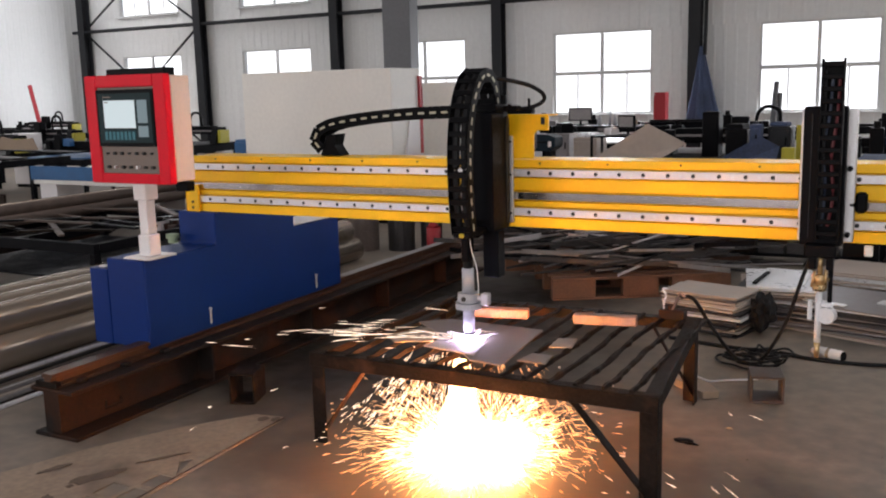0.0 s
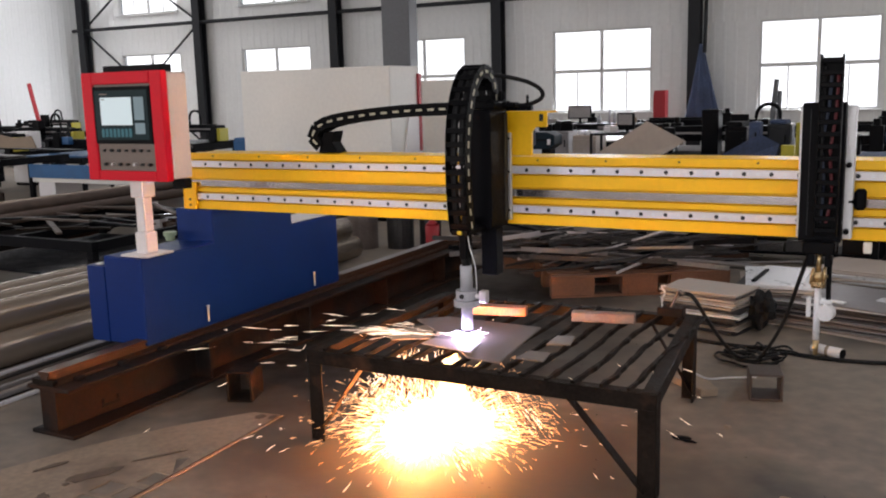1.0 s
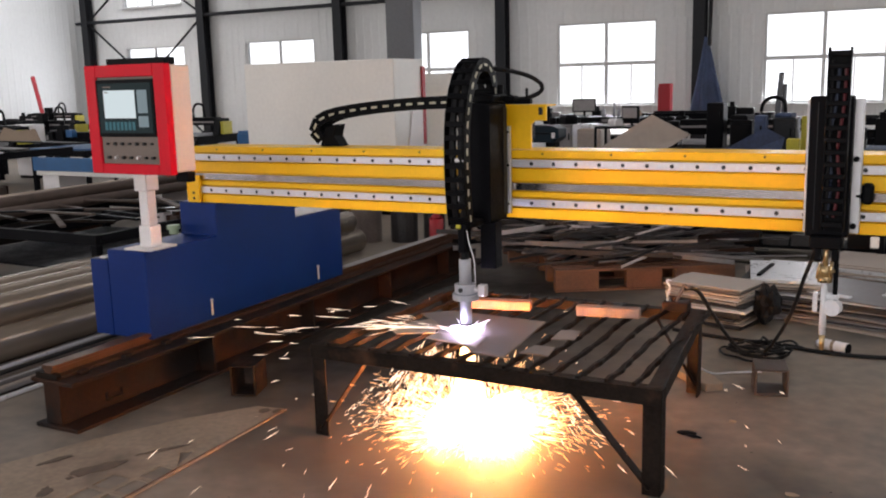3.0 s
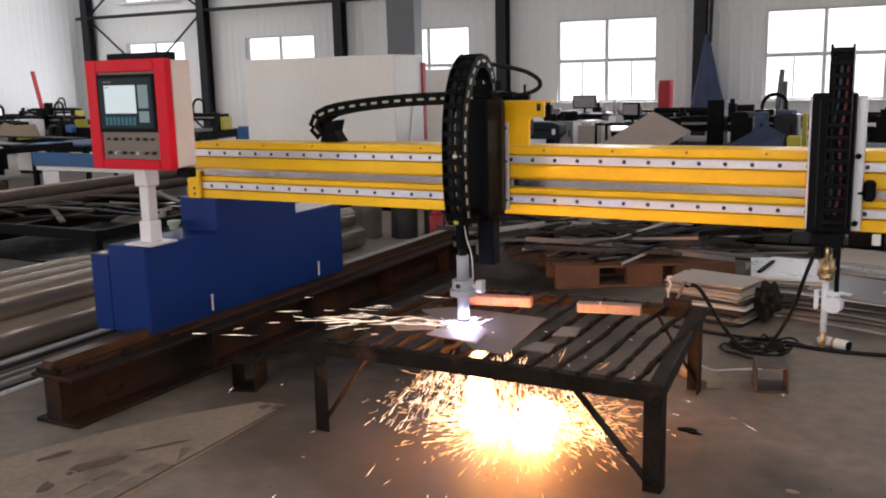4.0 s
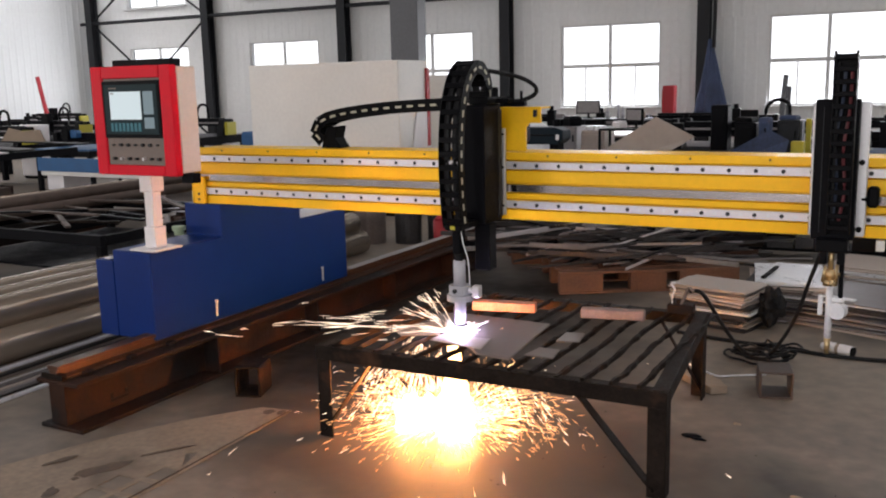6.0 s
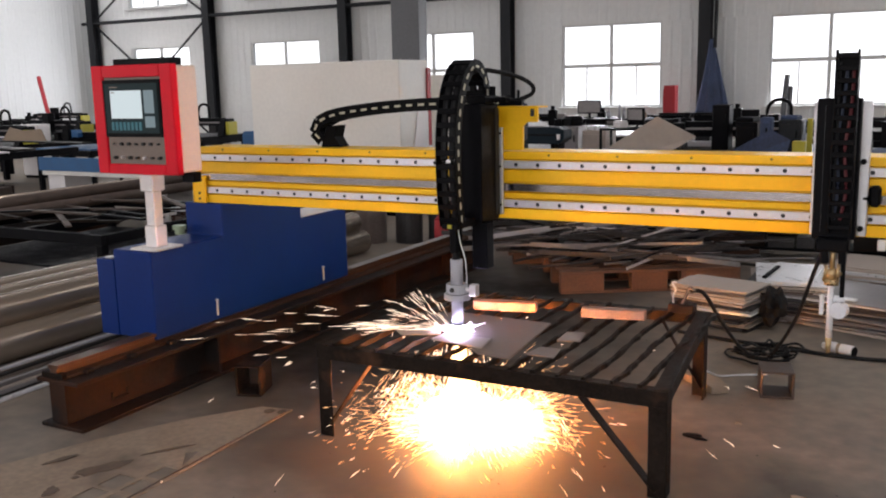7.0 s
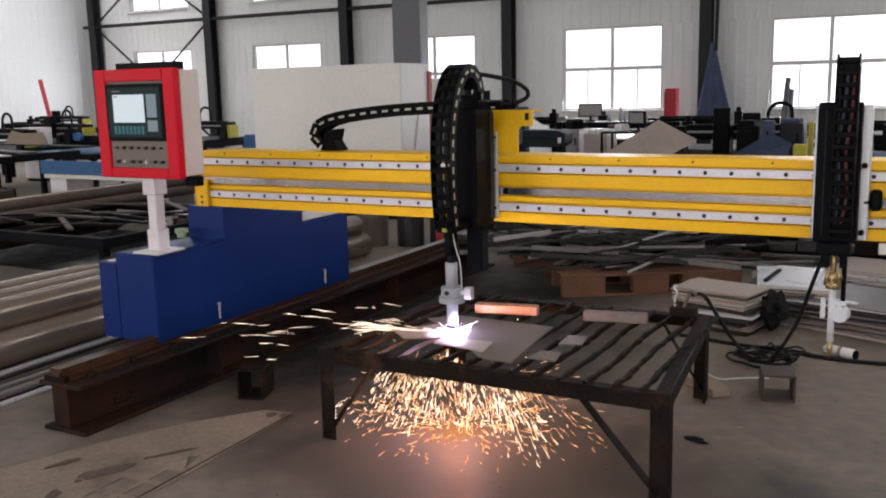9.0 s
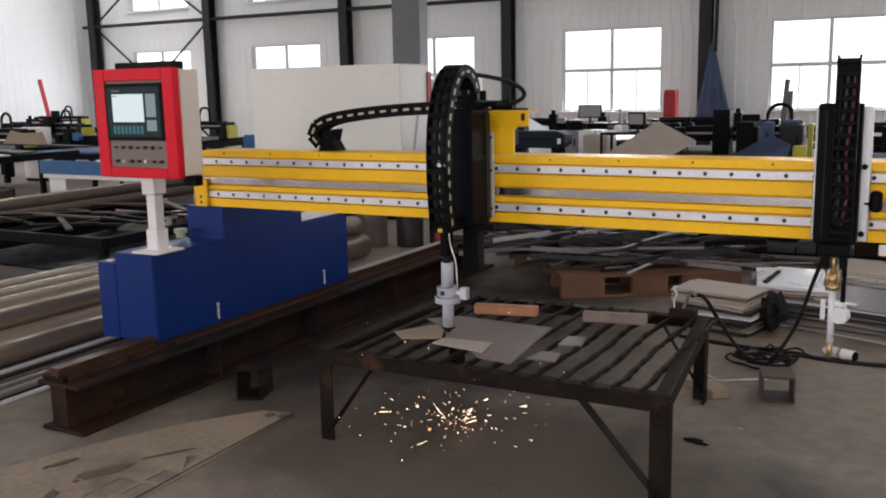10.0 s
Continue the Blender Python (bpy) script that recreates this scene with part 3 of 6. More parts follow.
def beam_chain():
    t = thing("drag_chain", -2.2, 0.22, ZT, "black plastic cable drag chain over the beam", "drag chain")
    drag_chain(t, [(-2.63, 0.22, 1.41), (-2.68, 0.22, 1.455), (-2.655, 0.22, 1.515), (-2.54, 0.22, 1.56), (-2.30, 0.22, 1.592), (-2.02, 0.22, 1.612), (-1.75, 0.22, 1.62), (-1.40, 0.22, 1.62)], 0.072, 0.07, 0.12)
    part("chain_foot", prism([(-2.64, ZT + 0.002), (-2.50, ZT + 0.002), (-2.54, 1.43), (-2.52, 1.50), (-2.60, 1.49)], 1, 0.17, 0.27, 0.003), M_BLACK, t)
    return t


beam_chain_ob = beam_chain()


# ---- plasma torch carriage ----
def torch_carriage():
    t = thing("torch_carriage", -1.33, -0.1, ZB, "black plasma torch carriage with yellow bracket and drag chain", "torch carriage")
    x0, x1 = -1.423, -1.305
    part("slide_plate", box(-1.45, -1.326, -0.085, -0.03, 1.045, 1.60, 0.004), M_COLUMN, t)
    part("plate_edge", box(-1.326, -1.312, -0.036, -0.012, 1.05, 1.50, 0.002), M_ALU, t, "bare aluminium plate edge")
    part("axis_housing", box(x0, x1, -0.29, -0.088, 1.035, 1.625, 0.006), M_BLACKMETAL, t)
    part("guide_cover", box(x1, x1 + 0.004, -0.13, -0.09, 1.06, 1.60, 0.001), M_COLUMN, t, "dark grey guide cover")
    part("top_block", join(box(-1.405, -1.30, -0.25, -0.10, 1.627, 1.665), rod((-1.31, -0.14, 1.665), (-1.31, -0.14, 1.71), 0.016), box(-1.30, -1.23, -0.16, -0.10, 1.63, 1.655)), M_BLACK, t)
    prof = [(-1.38, ZT + 0.012), (-1.207, ZT + 0.012), (-1.207, 1.505), (-1.187, 1.525), (-1.125, 1.525), (-1.125, 1.607), (-1.38, 1.607)]
    part("bracket", prism(prof, 1, 0.0, 0.018, 0.003), M_YELLOW, t, "yellow painted bracket plate")
    part("bracket_top", box(-1.38, -1.125, 0.018, 0.14, 1.595, 1.605, 0.003), M_YELLOW, t)
    part("bracket_slot", box(-1.165, -1.143, -0.003, 0.0, 1.555, 1.592, 0.002), M_HOLE, t)
    part("bracket_screw", rod((-1.34, 0.0, ZT + 0.03), (-1.34, -0.005, ZT + 0.03), 0.006, 8), M_HOLE, t)
    part("motor", box(-1.33, -1.26, 0.05, 0.19, 1.42, 1.592, 0.006), M_BLACK, t)
    for z in (1.10, 1.30, 1.47):
        part("plate_screw", rod((-1.319, -0.036, z), (-1.319, -0.041, z), 0.006, 8), M_BLACK, t)
    part("chain_support", box(-1.43, -1.34, -0.49, -0.291, 1.03, 1.06, 0.004), M_BLACK, t)
    part("chain_clip", box(-1.395, -1.37, -0.497, -0.475, 1.035, 1.055, 0.003), M_LIME, t, "small yellow cable tie")
    cx = -1.385
    drag_chain(t, [(cx, -0.455, 1.05), (cx, -0.475, 1.16), (cx, -0.485, 1.32), (cx, -0.48, 1.48), (cx, -0.455, 1.61), (cx, -0.40, 1.73), (cx, -0.315, 1.805), (cx, -0.225, 1.80), (cx, -0.165, 1.735), (cx, -0.15, 1.60)], 0.062, 0.066, 0.108, (-1, 0, 0), True)
    for hx, hr in ((cx - 0.022, 0.019), (cx + 0.020, 0.017)):
        part("cable", tube([(hx, -0.455, 1.06), (hx, -0.475, 1.16), (hx, -0.485, 1.32), (hx, -0.48, 1.48), (hx, -0.455, 1.61), (hx, -0.40, 1.73), (hx, -0.315, 1.805), (hx, -0.225, 1.80), (hx, -0.165, 1.735), (hx, -0.15, 1.62)], hr), M_RUBBER, t)
    part("hose_loop", tube([(-1.31, -0.22, 1.79), (-1.24, -0.18, 1.775), (-1.17, -0.12, 1.75), (-1.125, -0.07, 1.71), (-1.135, -0.05, 1.67), (-1.20, -0.08, 1.64), (-1.27, -0.10, 1.64)], 0.011), M_RUBBER, t)
    part("hose_bracket", join(box(-1.29, -1.17, -0.10, -0.06, 1.612, 1.637), box(-1.20, -1.19, -0.09, -0.07, 1.62, 1.69)), M_BLACKMETAL, t)
    # lifting arm and torch
    TX, TY = -1.405, -0.385
    part("lift_arm", join(box(-1.375, -1.29, -0.27, -0.19, 0.80, 1.036, 0.004), box(-1.425, -1.385, -0.42, -0.35, 0.90, 1.05, 0.004)), M_BLACKMETAL, t)
    part("hose", tube([(TX, TY, 0.86), (TX - 0.004, TY, 0.93), (TX - 0.006, TY + 0.02, 1.00), (TX - 0.01, TY + 0.04, 1.10)], 0.022), M_RUBBER, t)
    part("wire", tube([(-1.385, -0.40, 1.03), (-1.37, -0.41, 0.96), (-1.345, -0.41, 0.88), (-1.338, -0.41, 0.80), (-1.342, -0.40, 0.755)], 0.003, 6), M_TRANSLUCENT, t)
    tor = part("torch", join(rod((TX, TY, 0.74), (TX, TY, 0.865), 0.031, 20), rod((TX, TY, 0.535), (TX, TY, 0.70), 0.029, 20)), M_TORCH, t, "pale grey plasma torch body", True)
    # The wide rim is added to block arc light from the torch body.
    part("nozzle", join(rod((TX, TY, 0.508), (TX, TY, 0.527), 0.014, 16, 0.022), rod((TX, TY, 0.527), (TX, TY, 0.536), 0.034, 20)), M_TABLE, tor, "dark nozzle with an added rim that shades the torch")
    part("clamp_ring", join(rod((TX, TY, 0.70), (TX, TY, 0.74), 0.055, 20), rod((TX, TY, 0.662), (TX, TY, 0.692), 0.066, 20), rod((TX, TY, 0.692), (TX, TY, 0.70), 0.045, 20)), M_TORCH, tor)
    part("clamp_screw", rod((TX + 0.05, TY, 0.715), (TX + 0.078, TY, 0.715), 0.014, 12), M_STEELRAIL, tor)
    part("clamp_block", box(TX + 0.075, TX + 0.115, TY - 0.02, TY + 0.02, 0.685, 0.745), M_STEELRAIL, tor)
    part("clamp_badge", rod((TX, TY - 0.053, 0.718), (TX, TY - 0.060, 0.718), 0.012, 10), M_HOLE, tor)
    return t


carriage = torch_carriage()


# ---- flame torch carriage ----
def flame_carriage():
    t = thing("flame_torch_carriage", 0.22, -0.08, ZB, "black and silver flame torch carriage with a brass torch", "torch carriage")
    part("slide_plate", box(0.120, 0.348, -0.06, -0.012, 1.035, 1.615, 0.004), M_ALU, t, "bare aluminium back plate")
    part("axis_housing", box(0.138, 0.312, -0.14, -0.062, 1.03, 1.63, 0.005), M_BLACKMETAL, t)
    for z in (1.07, 1.36):
        for x in (0.150, 0.326):
            part("knob", rod((x, -0.06, z), (x, -0.085, z), 0.012, 10), M_BLACK, t)
    part("chain_tray", join(box(0.206, 0.214, -0.20, -0.142, 1.06, 1.83, 0.002), box(0.290, 0.298, -0.20, -0.142, 1.06, 1.83, 0.002), box(0.214, 0.290, -0.150, -0.142, 1.06, 1.80, 0.002)), M_BLACK, t)
    for k in range(15):
        z = 1.08 + 0.051 * k
        part("rung", box(0.208, 0.296, -0.205, -0.197, z, z + 0.022, 0.003), M_BLACK, t)
    part("seam", box(0.170, 0.174, -0.1425, -0.1402, 1.06, 1.60, 0), M_COLUMN, t)
    part("red_hose", tube([(0.252, -0.175, 1.12), (0.270, -0.175, 1.25), (0.258, -0.175, 1.42), (0.274, -0.175, 1.58), (0.278, -0.175, 1.76)], 0.0065), M_HOSERED, t, "dark red gas hose")
    part("blue_hose", tube([(0.227, -0.175, 1.12), (0.238, -0.175, 1.28), (0.224, -0.175, 1.45), (0.244, -0.175, 1.60), (0.252, -0.175, 1.76)], 0.0065), M_HOSEBLUE, t, "dark blue gas hose")
    part("black_hose", tube([(0.222, -0.18, 1.12), (0.224, -0.18, 1.40), (0.222, -0.18, 1.78)], 0.008), M_RUBBER, t)
    part("motor", join(box(0.352, 0.40, -0.075, -0.01, 1.165, 1.255, 0.012), rod((0.33, -0.05, 1.20), (0.352, -0.05, 1.20), 0.012, 10)), M_BLACK, t)
    part("clamp", join(box(0.165, 0.295, -0.20, -0.10, 0.985, 1.04, 0.006), box(0.185, 0.215, -0.19, -0.13, 0.93, 0.99), box(0.255, 0.285, -0.19, -0.13, 0.93, 0.99), rod((0.275, -0.16, 0.70), (0.275, -0.16, 0.95), 0.010, 8)), M_BLACK, t)
    tx, ty = 0.232, -0.165
    tor = part("torch", join(rod((tx, ty, 0.90), (tx, ty, 1.0), 0.011, 14), rod((tx, ty, 0.86), (tx, ty, 0.905), 0.022, 14), rod((tx - 0.03, ty, 0.885), (tx + 0.04, ty, 0.885), 0.008, 10), rod((tx, ty, 0.835), (tx, ty, 0.86), 0.030, 14), rod((tx - 0.03, ty - 0.01, 0.85), (tx - 0.02, ty - 0.01, 0.92), 0.007, 8), rod((tx + 0.025, ty - 0.01, 0.85), (tx + 0.025, ty - 0.01, 0.93), 0.007, 8)), M_BRASS, t, "brass flame torch", True)
    part("tube", rod((tx, ty, 0.60), (tx, ty, 0.835), 0.0145, 16), M_TRANSLUCENT, tor, "pale polished torch tube", True)
    part("tip", rod((tx, ty, 0.53), (tx, ty, 0.60), 0.010, 16, 0.0135), M_BRASS, tor, "", True)
    part("side_bracket", box(tx - 0.045, tx - 0.025, ty - 0.01, ty + 0.01, 0.70, 0.79), M_TRANSLUCENT, t)
    part("side_disc", rod((tx + 0.032, ty - 0.02, 0.725), (tx + 0.042, ty + 0.02, 0.725), 0.036, 18), M_TRANSLUCENT, t, "pale round height sensor")
    part("sensor_arm", box(tx + 0.01, tx + 0.06, ty - 0.01, ty + 0.01, 0.762, 0.782), M_TRANSLUCENT, t)
    part("handle", join(box(0.395, 0.43, -0.03, 0.0, 0.97, 1.018)), M_CREAM, t)


flame_carriage()


# ---- cutting table ----
TZ = 0.472


def cutting_table():
    t = thing("cutting_table", -1.25, -0.1, 0, "scorched black steel cutting table with open slats", "cutting table")
    fl, fr, br, bl = (-2.05, -0.81), (-0.305, -0.80), (-0.44, 0.56), (-2.02, 0.58)
    for n, (x, y), sx, sy in (("leg", fl, 1, 1), ("leg", fr, -1, 1), ("leg", br, -1, -1), ("leg", bl, 1, -1)):
        a = 0.078
        part("leg", join(box(x, x + sx * a, y, y + sy * 0.009, 0, TZ - 0.01, 0.002), box(x, x + sx * 0.009, y + sy * 0.009, y + sy * a, 0, TZ - 0.01, 0.002)), M_TABLE, t)
    part("front_rail", join(box(-2.055, -0.30, -0.815, -0.807, TZ - 0.07, TZ, 0.002), box(-2.055, -0.30, -0.807, -0.75, TZ - 0.008, TZ, 0.002)), M_TABLE, t)
    part("back_rail", join(box(-2.03, -0.43, 0.565, 0.573, TZ - 0.07, TZ, 0.002), box(-2.03, -0.43, 0.51, 0.565, TZ - 0.008, TZ, 0.002)), M_TABLE, t)
    for p, q, s in ((fr, br, -1), (fl, bl, 1)):
        bm = join(bar((p[0], p[1], TZ - 0.035), (q[0], q[1], TZ - 0.035), 0.008, 0.07, 0.002), bar((p[0] + s * 0.03, p[1], TZ - 0.002), (q[0] + s * 0.03, q[1], TZ - 0.002), 0.062, 0.008, 0.002))
        part("side_rail", bm, M_TABLE, t)
    part("brace", bar((-0.35, -0.79, 0.03), (-0.69, -0.79, TZ - 0.06), 0.058, 0.008), M_TABLE, t)
    part("brace", bar((-2.02, -0.79, 0.03), (-1.74, -0.79, TZ - 0.06), 0.052, 0.008), M_TABLE, t)
    part("brace", bar((-0.45, 0.53, 0.03), (-0.68, 0.53, TZ - 0.06), 0.035, 0.008), M_RUST, t)
    for k in range(14):
        x = -1.96 + 0.118 * k
        bm = bmesh.new()
        rng = random.Random(50 + k)
        rows = []
        n = 22
        for i in range(n + 1):
            y = -0.80 + 1.355 * i / n
            xo = x + 0.006 * math.sin(y * 7 + k) + rng.uniform(-0.004, 0.004) + 0.03 * (i / n)
            w = 0.0095 + rng.uniform(-0.003, 0.004)
            zt = TZ + 0.012 + rng.uniform(-0.008, 0.004)
            rows.append([bm.verts.new(v) for v in ((xo - w, y, TZ - 0.010), (xo + w, y, TZ - 0.010), (xo + w * 0.8, y, zt), (xo - w * 0.8, y, zt))])
        for a, b in zip(rows, rows[1:]):
            for j in range(4):
                bm.faces.new((a[j], a[(j + 1) % 4], b[(j + 1) % 4], b[j]))
        bm.faces.new(rows[0][::-1])
        bm.faces.new(rows[-1])
        bmesh.ops.recalc_face_normals(bm, faces=bm.faces[:])
        part("slat", bm, M_TABLE, t)


cutting_table()


def flat_sheet(name, corners, z, thick, mat, label, category="steel sheet"):
    bm = bmesh.new()
    f = bm.faces.new([bm.verts.new((x, y, z)) for x, y in corners])
    if f.normal.z < 0:
        bmesh.ops.reverse_faces(bm, faces=[f])
    r = bmesh.ops.extrude_face_region(bm, geom=[f])
    bmesh.ops.translate(bm, verts=[g for g in r["geom"] if isinstance(g, bmesh.types.BMVert)], vec=(0, 0, thick))
    bmesh.ops.recalc_face_normals(bm, faces=bm.faces[:])
    return solid(name, bm, mat, label, category)


flat_sheet("work_plate", [(-1.80, -0.14), (-1.66, -0.02), (-1.11, -0.05), (-1.055, -0.70), (-1.225, -0.68), (-1.30, -0.60), (-1.52, -0.46), (-1.60, -0.30)], TZ + 0.013, 0.008, M_PLATE, "brown-grey steel plate being cut on the slats")
flat_sheet("plate_offcut", [(-1.83, -0.44), (-1.68, -0.19), (-1.615, -0.29), (-1.545, -0.45), (-1.72, -0.54)], TZ + 0.013, 0.006, M_CARD, "pale tan steel piece parted from the plate")
flat_sheet("plate_offcut", [(-1.53, -0.575), (-1.52, -0.47), (-1.26, -0.455), (-1.235, -0.62)], TZ + 0.0225, 0.006, M_STACK, "pale cut steel strip lying on the plate")
flat_sheet("plate_offcut", [(-1.00, -0.46), (-0.90, -0.46), (-0.88, -0.60), (-1.02, -0.60)], TZ + 0.013, 0.006, M_PLATE, "small steel offcut lying on the slats")
flat_sheet("plate_offcut", [(-0.98, -0.16), (-0.89, -0.14), (-0.86, -0.30), (-0.97, -0.33)], TZ + 0.013, 0.006, M_PLATE, "small steel offcut lying on the slats")
flat_sheet("floor_offcut", [(-3.50, 2.04), (-3.30, 1.98), (-3.25, 2.08), (-3.45, 2.14)], 0.0, 0.012, M_STACK, "pale grey flat offcut beside the rail")


def square_bar(x0, y0, x1, y1, w, mat, label):
    bm = bar((x0, y0, TZ + 0.014 + w / 2), (x1, y1, TZ + 0.014 + w / 2), w, w, 0.006)
    return solid("metal_bar", bm, mat, label, "metal bar", "bars on the table")


square_bar(-1.63, 0.10, -1.28, 0.17, 0.055, M_COPPER, "orange-brown square metal bar on the slats")
square_bar(-1.02, 0.17, -0.69, 0.23, 0.055, M_BARBROWN, "pinkish grey square metal bar on the slats")


# ---- pipes, bars and frames beside the rail ----
def hollow_pipe(name, x, y0, y1, z, r, mat, label, group, dx=0.0):
    bm = bmesh.new()
    seg = 28
    rings = []
    for rad, y in ((r * 0.9, y0 + 0.3), (r * 0.9, y0), (r, y0), (r, y1), (r * 0.9, y1), (r * 0.9, y1 - 0.3)):
        u = (y - y0) / (y1 - y0)
        rings.append([bm.verts.new((x + dx * u + rad * math.cos(6.2832 * k / seg), y, z + rad * math.sin(6.2832 * k / seg))) for k in range(seg)])
    for a, b in zip(rings, rings[1:]):
        for k in range(seg):
            bm.faces.new((a[k], b[k], b[(k + 1) % seg], a[(k + 1) % seg]))
    bmesh.ops.recalc_face_normals(bm, faces=bm.faces[:])
    ob = solid(name, bm, mat, label, "steel pipe", group)
    for f in ob.data.polygons:
        f.use_smooth = abs(f.normal.y) < 0.5
    return ob


for x, z, r, dx in ((-4.67, 0.12, 0.12, -0.02), (-4.92, 0.12, 0.12, 0.0), (-5.17, 0.12, 0.12, 0.0), (-5.42, 0.12, 0.12, 0.02), (-4.795, 0.313, 0.11, 0.0), (-5.045, 0.313, 0.11, 0.0), (-5.295, 0.313, 0.11, 0.0)):
    hollow_pipe("steel_pipe", x, -3.2, 3.6, z, r, M_PIPE, "oily dark brown steel pipe stacked on the floor", "stacked pipes", dx)
rng = random.Random(8)
for k in range(12):
    x, z = -4.52 + 0.046 * k + rng.uniform(-0.008, 0.008), 0.012 + 0.022 * (k % 3 == 1)
    solid("flat_bar", bar((x + 0.05, -3.4, z), (x - rng.uniform(0.02, 0.08), 0.2 + rng.uniform(0, 0.6), z), 0.022, 0.022, 0.003), (M_DULL, M_LIGHTSHEET, M_DULL, M_STACK, M_SCRAP)[k % 5], "long bare flat steel bar on the floor", "steel bar", "flat bars beside the rail")


def steel_frame_table():
    t = thing("frame_table", -5.9, 1.9, 0, "black welded steel frame table with scrap on it", "frame table")
    x0, x1, y0, y1, z = -7.6, -5.44, 0.86, 2.9, 0.56
    for y in (y0, y1 - 0.06):
        part("frame_rail", box(x0, x1, y, y + 0.06, z - 0.09, z), M_BLACKMETAL, t)
    for x in (x0, -6.5, x1 - 0.06):
        part("cross_rail", box(x, x + 0.06, y0 + 0.06, y1 - 0.06, z - 0.09, z - 0.003), M_BLACKMETAL, t)
    for x, y in ((x0, y0), (x1 - 0.07, y0), (x0, y1 - 0.07), (x1 - 0.07, y1 - 0.07)):
        part("leg", box(x, x + 0.07, y, y + 0.07, 0, z - 0.09), M_BLACKMETAL, t)
    part("lower_shelf", box(x0 + 0.07, x1 - 0.07, y0 + 0.07, y1 - 0.07, 0.22, 0.24), M_BLACKMETAL, t)


steel_frame_table()
rng = random.Random(5)
for k in range(16):
    x, y = rng.uniform(-7.3, -5.7), rng.uniform(1.0, 2.6)
    a = rng.uniform(-0.6, 0.6)
    L = rng.uniform(0.3, 0.6)
    z = 0.572 + 0.02 * (k % 4)
    solid("scrap_strip", bar((x - L * math.cos(a), y - L * math.sin(a), z), (x + L * math.cos(a), y + L * math.sin(a), z), 0.05, 0.018, 0.002), (M_OFFCUT, M_BLACKMETAL, M_TABLE)[k % 3], "dark steel scrap strip lying on the frame", "scrap metal", "scrap on the frame")
for k, (x, z, r, mt) in enumerate(((-7.40, 0.575, 0.057, M_OFFCUT), (-7.53, 0.575, 0.057, M_RUST), (-7.66, 0.575, 0.057, M_PIPE), (-7.80, 0.575, 0.057, M_OFFCUT), (-7.465, 0.675, 0.057, M_OFFCUT), (-7.60, 0.675, 0.057, M_PIPE), (-8.00, 0.60, 0.08, M_PIPE))):
    hollow_pipe("long_pipe", x, 0.4 + 0.15 * (k % 3), 6.6, z, r, mt, "long dull brown pipe on a rack", "pipes on the rack", 0.02 * (k % 2))


def pipe_rack(y):
    t = thing("pipe_rack", -7.8, y, 0, "dark steel trestle under long pipes", "trestle", "trestles")
    part("beam", box(-8.3, -7.3, y - 0.04, y + 0.04, 0.44, 0.518), M_BLACKMETAL, t)
    for x in (-8.2, -7.45):
        part("leg", box(x, x + 0.06, y - 0.03, y + 0.03, 0, 0.44), M_BLACKMETAL, t)


for y in (1.0, 3.4, 5.8):
    pipe_rack(y)


def profile_bundle(x, y0, y1, rows, label):
    """Square steel sections bundled on two bearers."""
    t = thing("profile_bundle", x, (y0 + y1) / 2, 0, label, "steel sections", "section bundles")
    for y in (y0 + 0.3, y1 - 0.4):
        part("bearer", box(x - 0.5, x + 0.5, y, y + 0.09, 0, 0.08, 0.004), M_WOOD, t)
    for r in range(rows):
        for k in range(8):
            xa = x - 0.48 + 0.12 * k
            part("section", box(xa, xa + 0.112, y0 + 0.03 * ((k * 5 + r * 3) % 7), y1 - 0.04 * ((k * 3 + r) % 5), 0.081 + 0.112 * r, 0.19 + 0.112 * r, 0.004), (M_OFFCUT, M_BLACKMETAL, M_SCRAP, M_RUST)[(k + 3 * r) % 4], t)


for x, y0, y1, n in ((-8.9, 1.6, 3.8, 3), (-10.6, 1.4, 3.7, 4), (-12.4, 1.8, 3.8, 3), (-6.7, 3.3, 6.2, 3)):
    profile_bundle(x, y0, y1, n, "bundle of dark square steel sections on the floor")


def trim_table():
    t = thing("work_table", -9.3, 4.6, 0, "pale work table with a bright blue edge", "work table")
    part("top", box(-10.1, -7.9, 4.0, 5.4, 0.64, 0.76), M_CREAM, t)
    for y in (3.97, 5.402):
        part("blue_edge", box(-10.12, -7.88, y, y + 0.028, 0.70, 0.88), M_BLUEPAINT2, t, "bright blue painted edge")
    for x in (-10.05, -8.2):
        part("pedestal", box(x, x + 0.32, 4.05, 4.5, 0, 0.64), M_WHITE, t)
    part("tray", box(-10.0, -8.0, 4.1, 5.3, 0.762, 0.80), M_LIGHTSHEET, t)


trim_table()
for k, (x0, y0, x1, y1, z, mt) in enumerate(((-13.5, 4.9, -10.6, 4.2, 0.96, M_SCRAP), (-13.0, 5.3, -10.2, 4.9, 1.00, M_BLACKMETAL), (-13.4, 4.6, -10.9, 4.0, 0.92, M_STEELRAIL))):
    solid("sheet_strip", bar((x0, y0, z), (x1, y1, z), 0.22, 0.02, 0.003), mt, "long grey steel strip laid over trestles", "steel strip", "strips on trestles")
for x in (-13.0, -11.2):
    solid("trestle", join(box(x, x + 0.08, 3.9, 5.5, 0.80, 0.90), box(x, x + 0.08, 4.0, 4.08, 0, 0.80), box(x, x + 0.08, 5.3, 5.38, 0, 0.80)), M_BLACKMETAL, "black steel trestle under long strips", "trestle", "trestles")
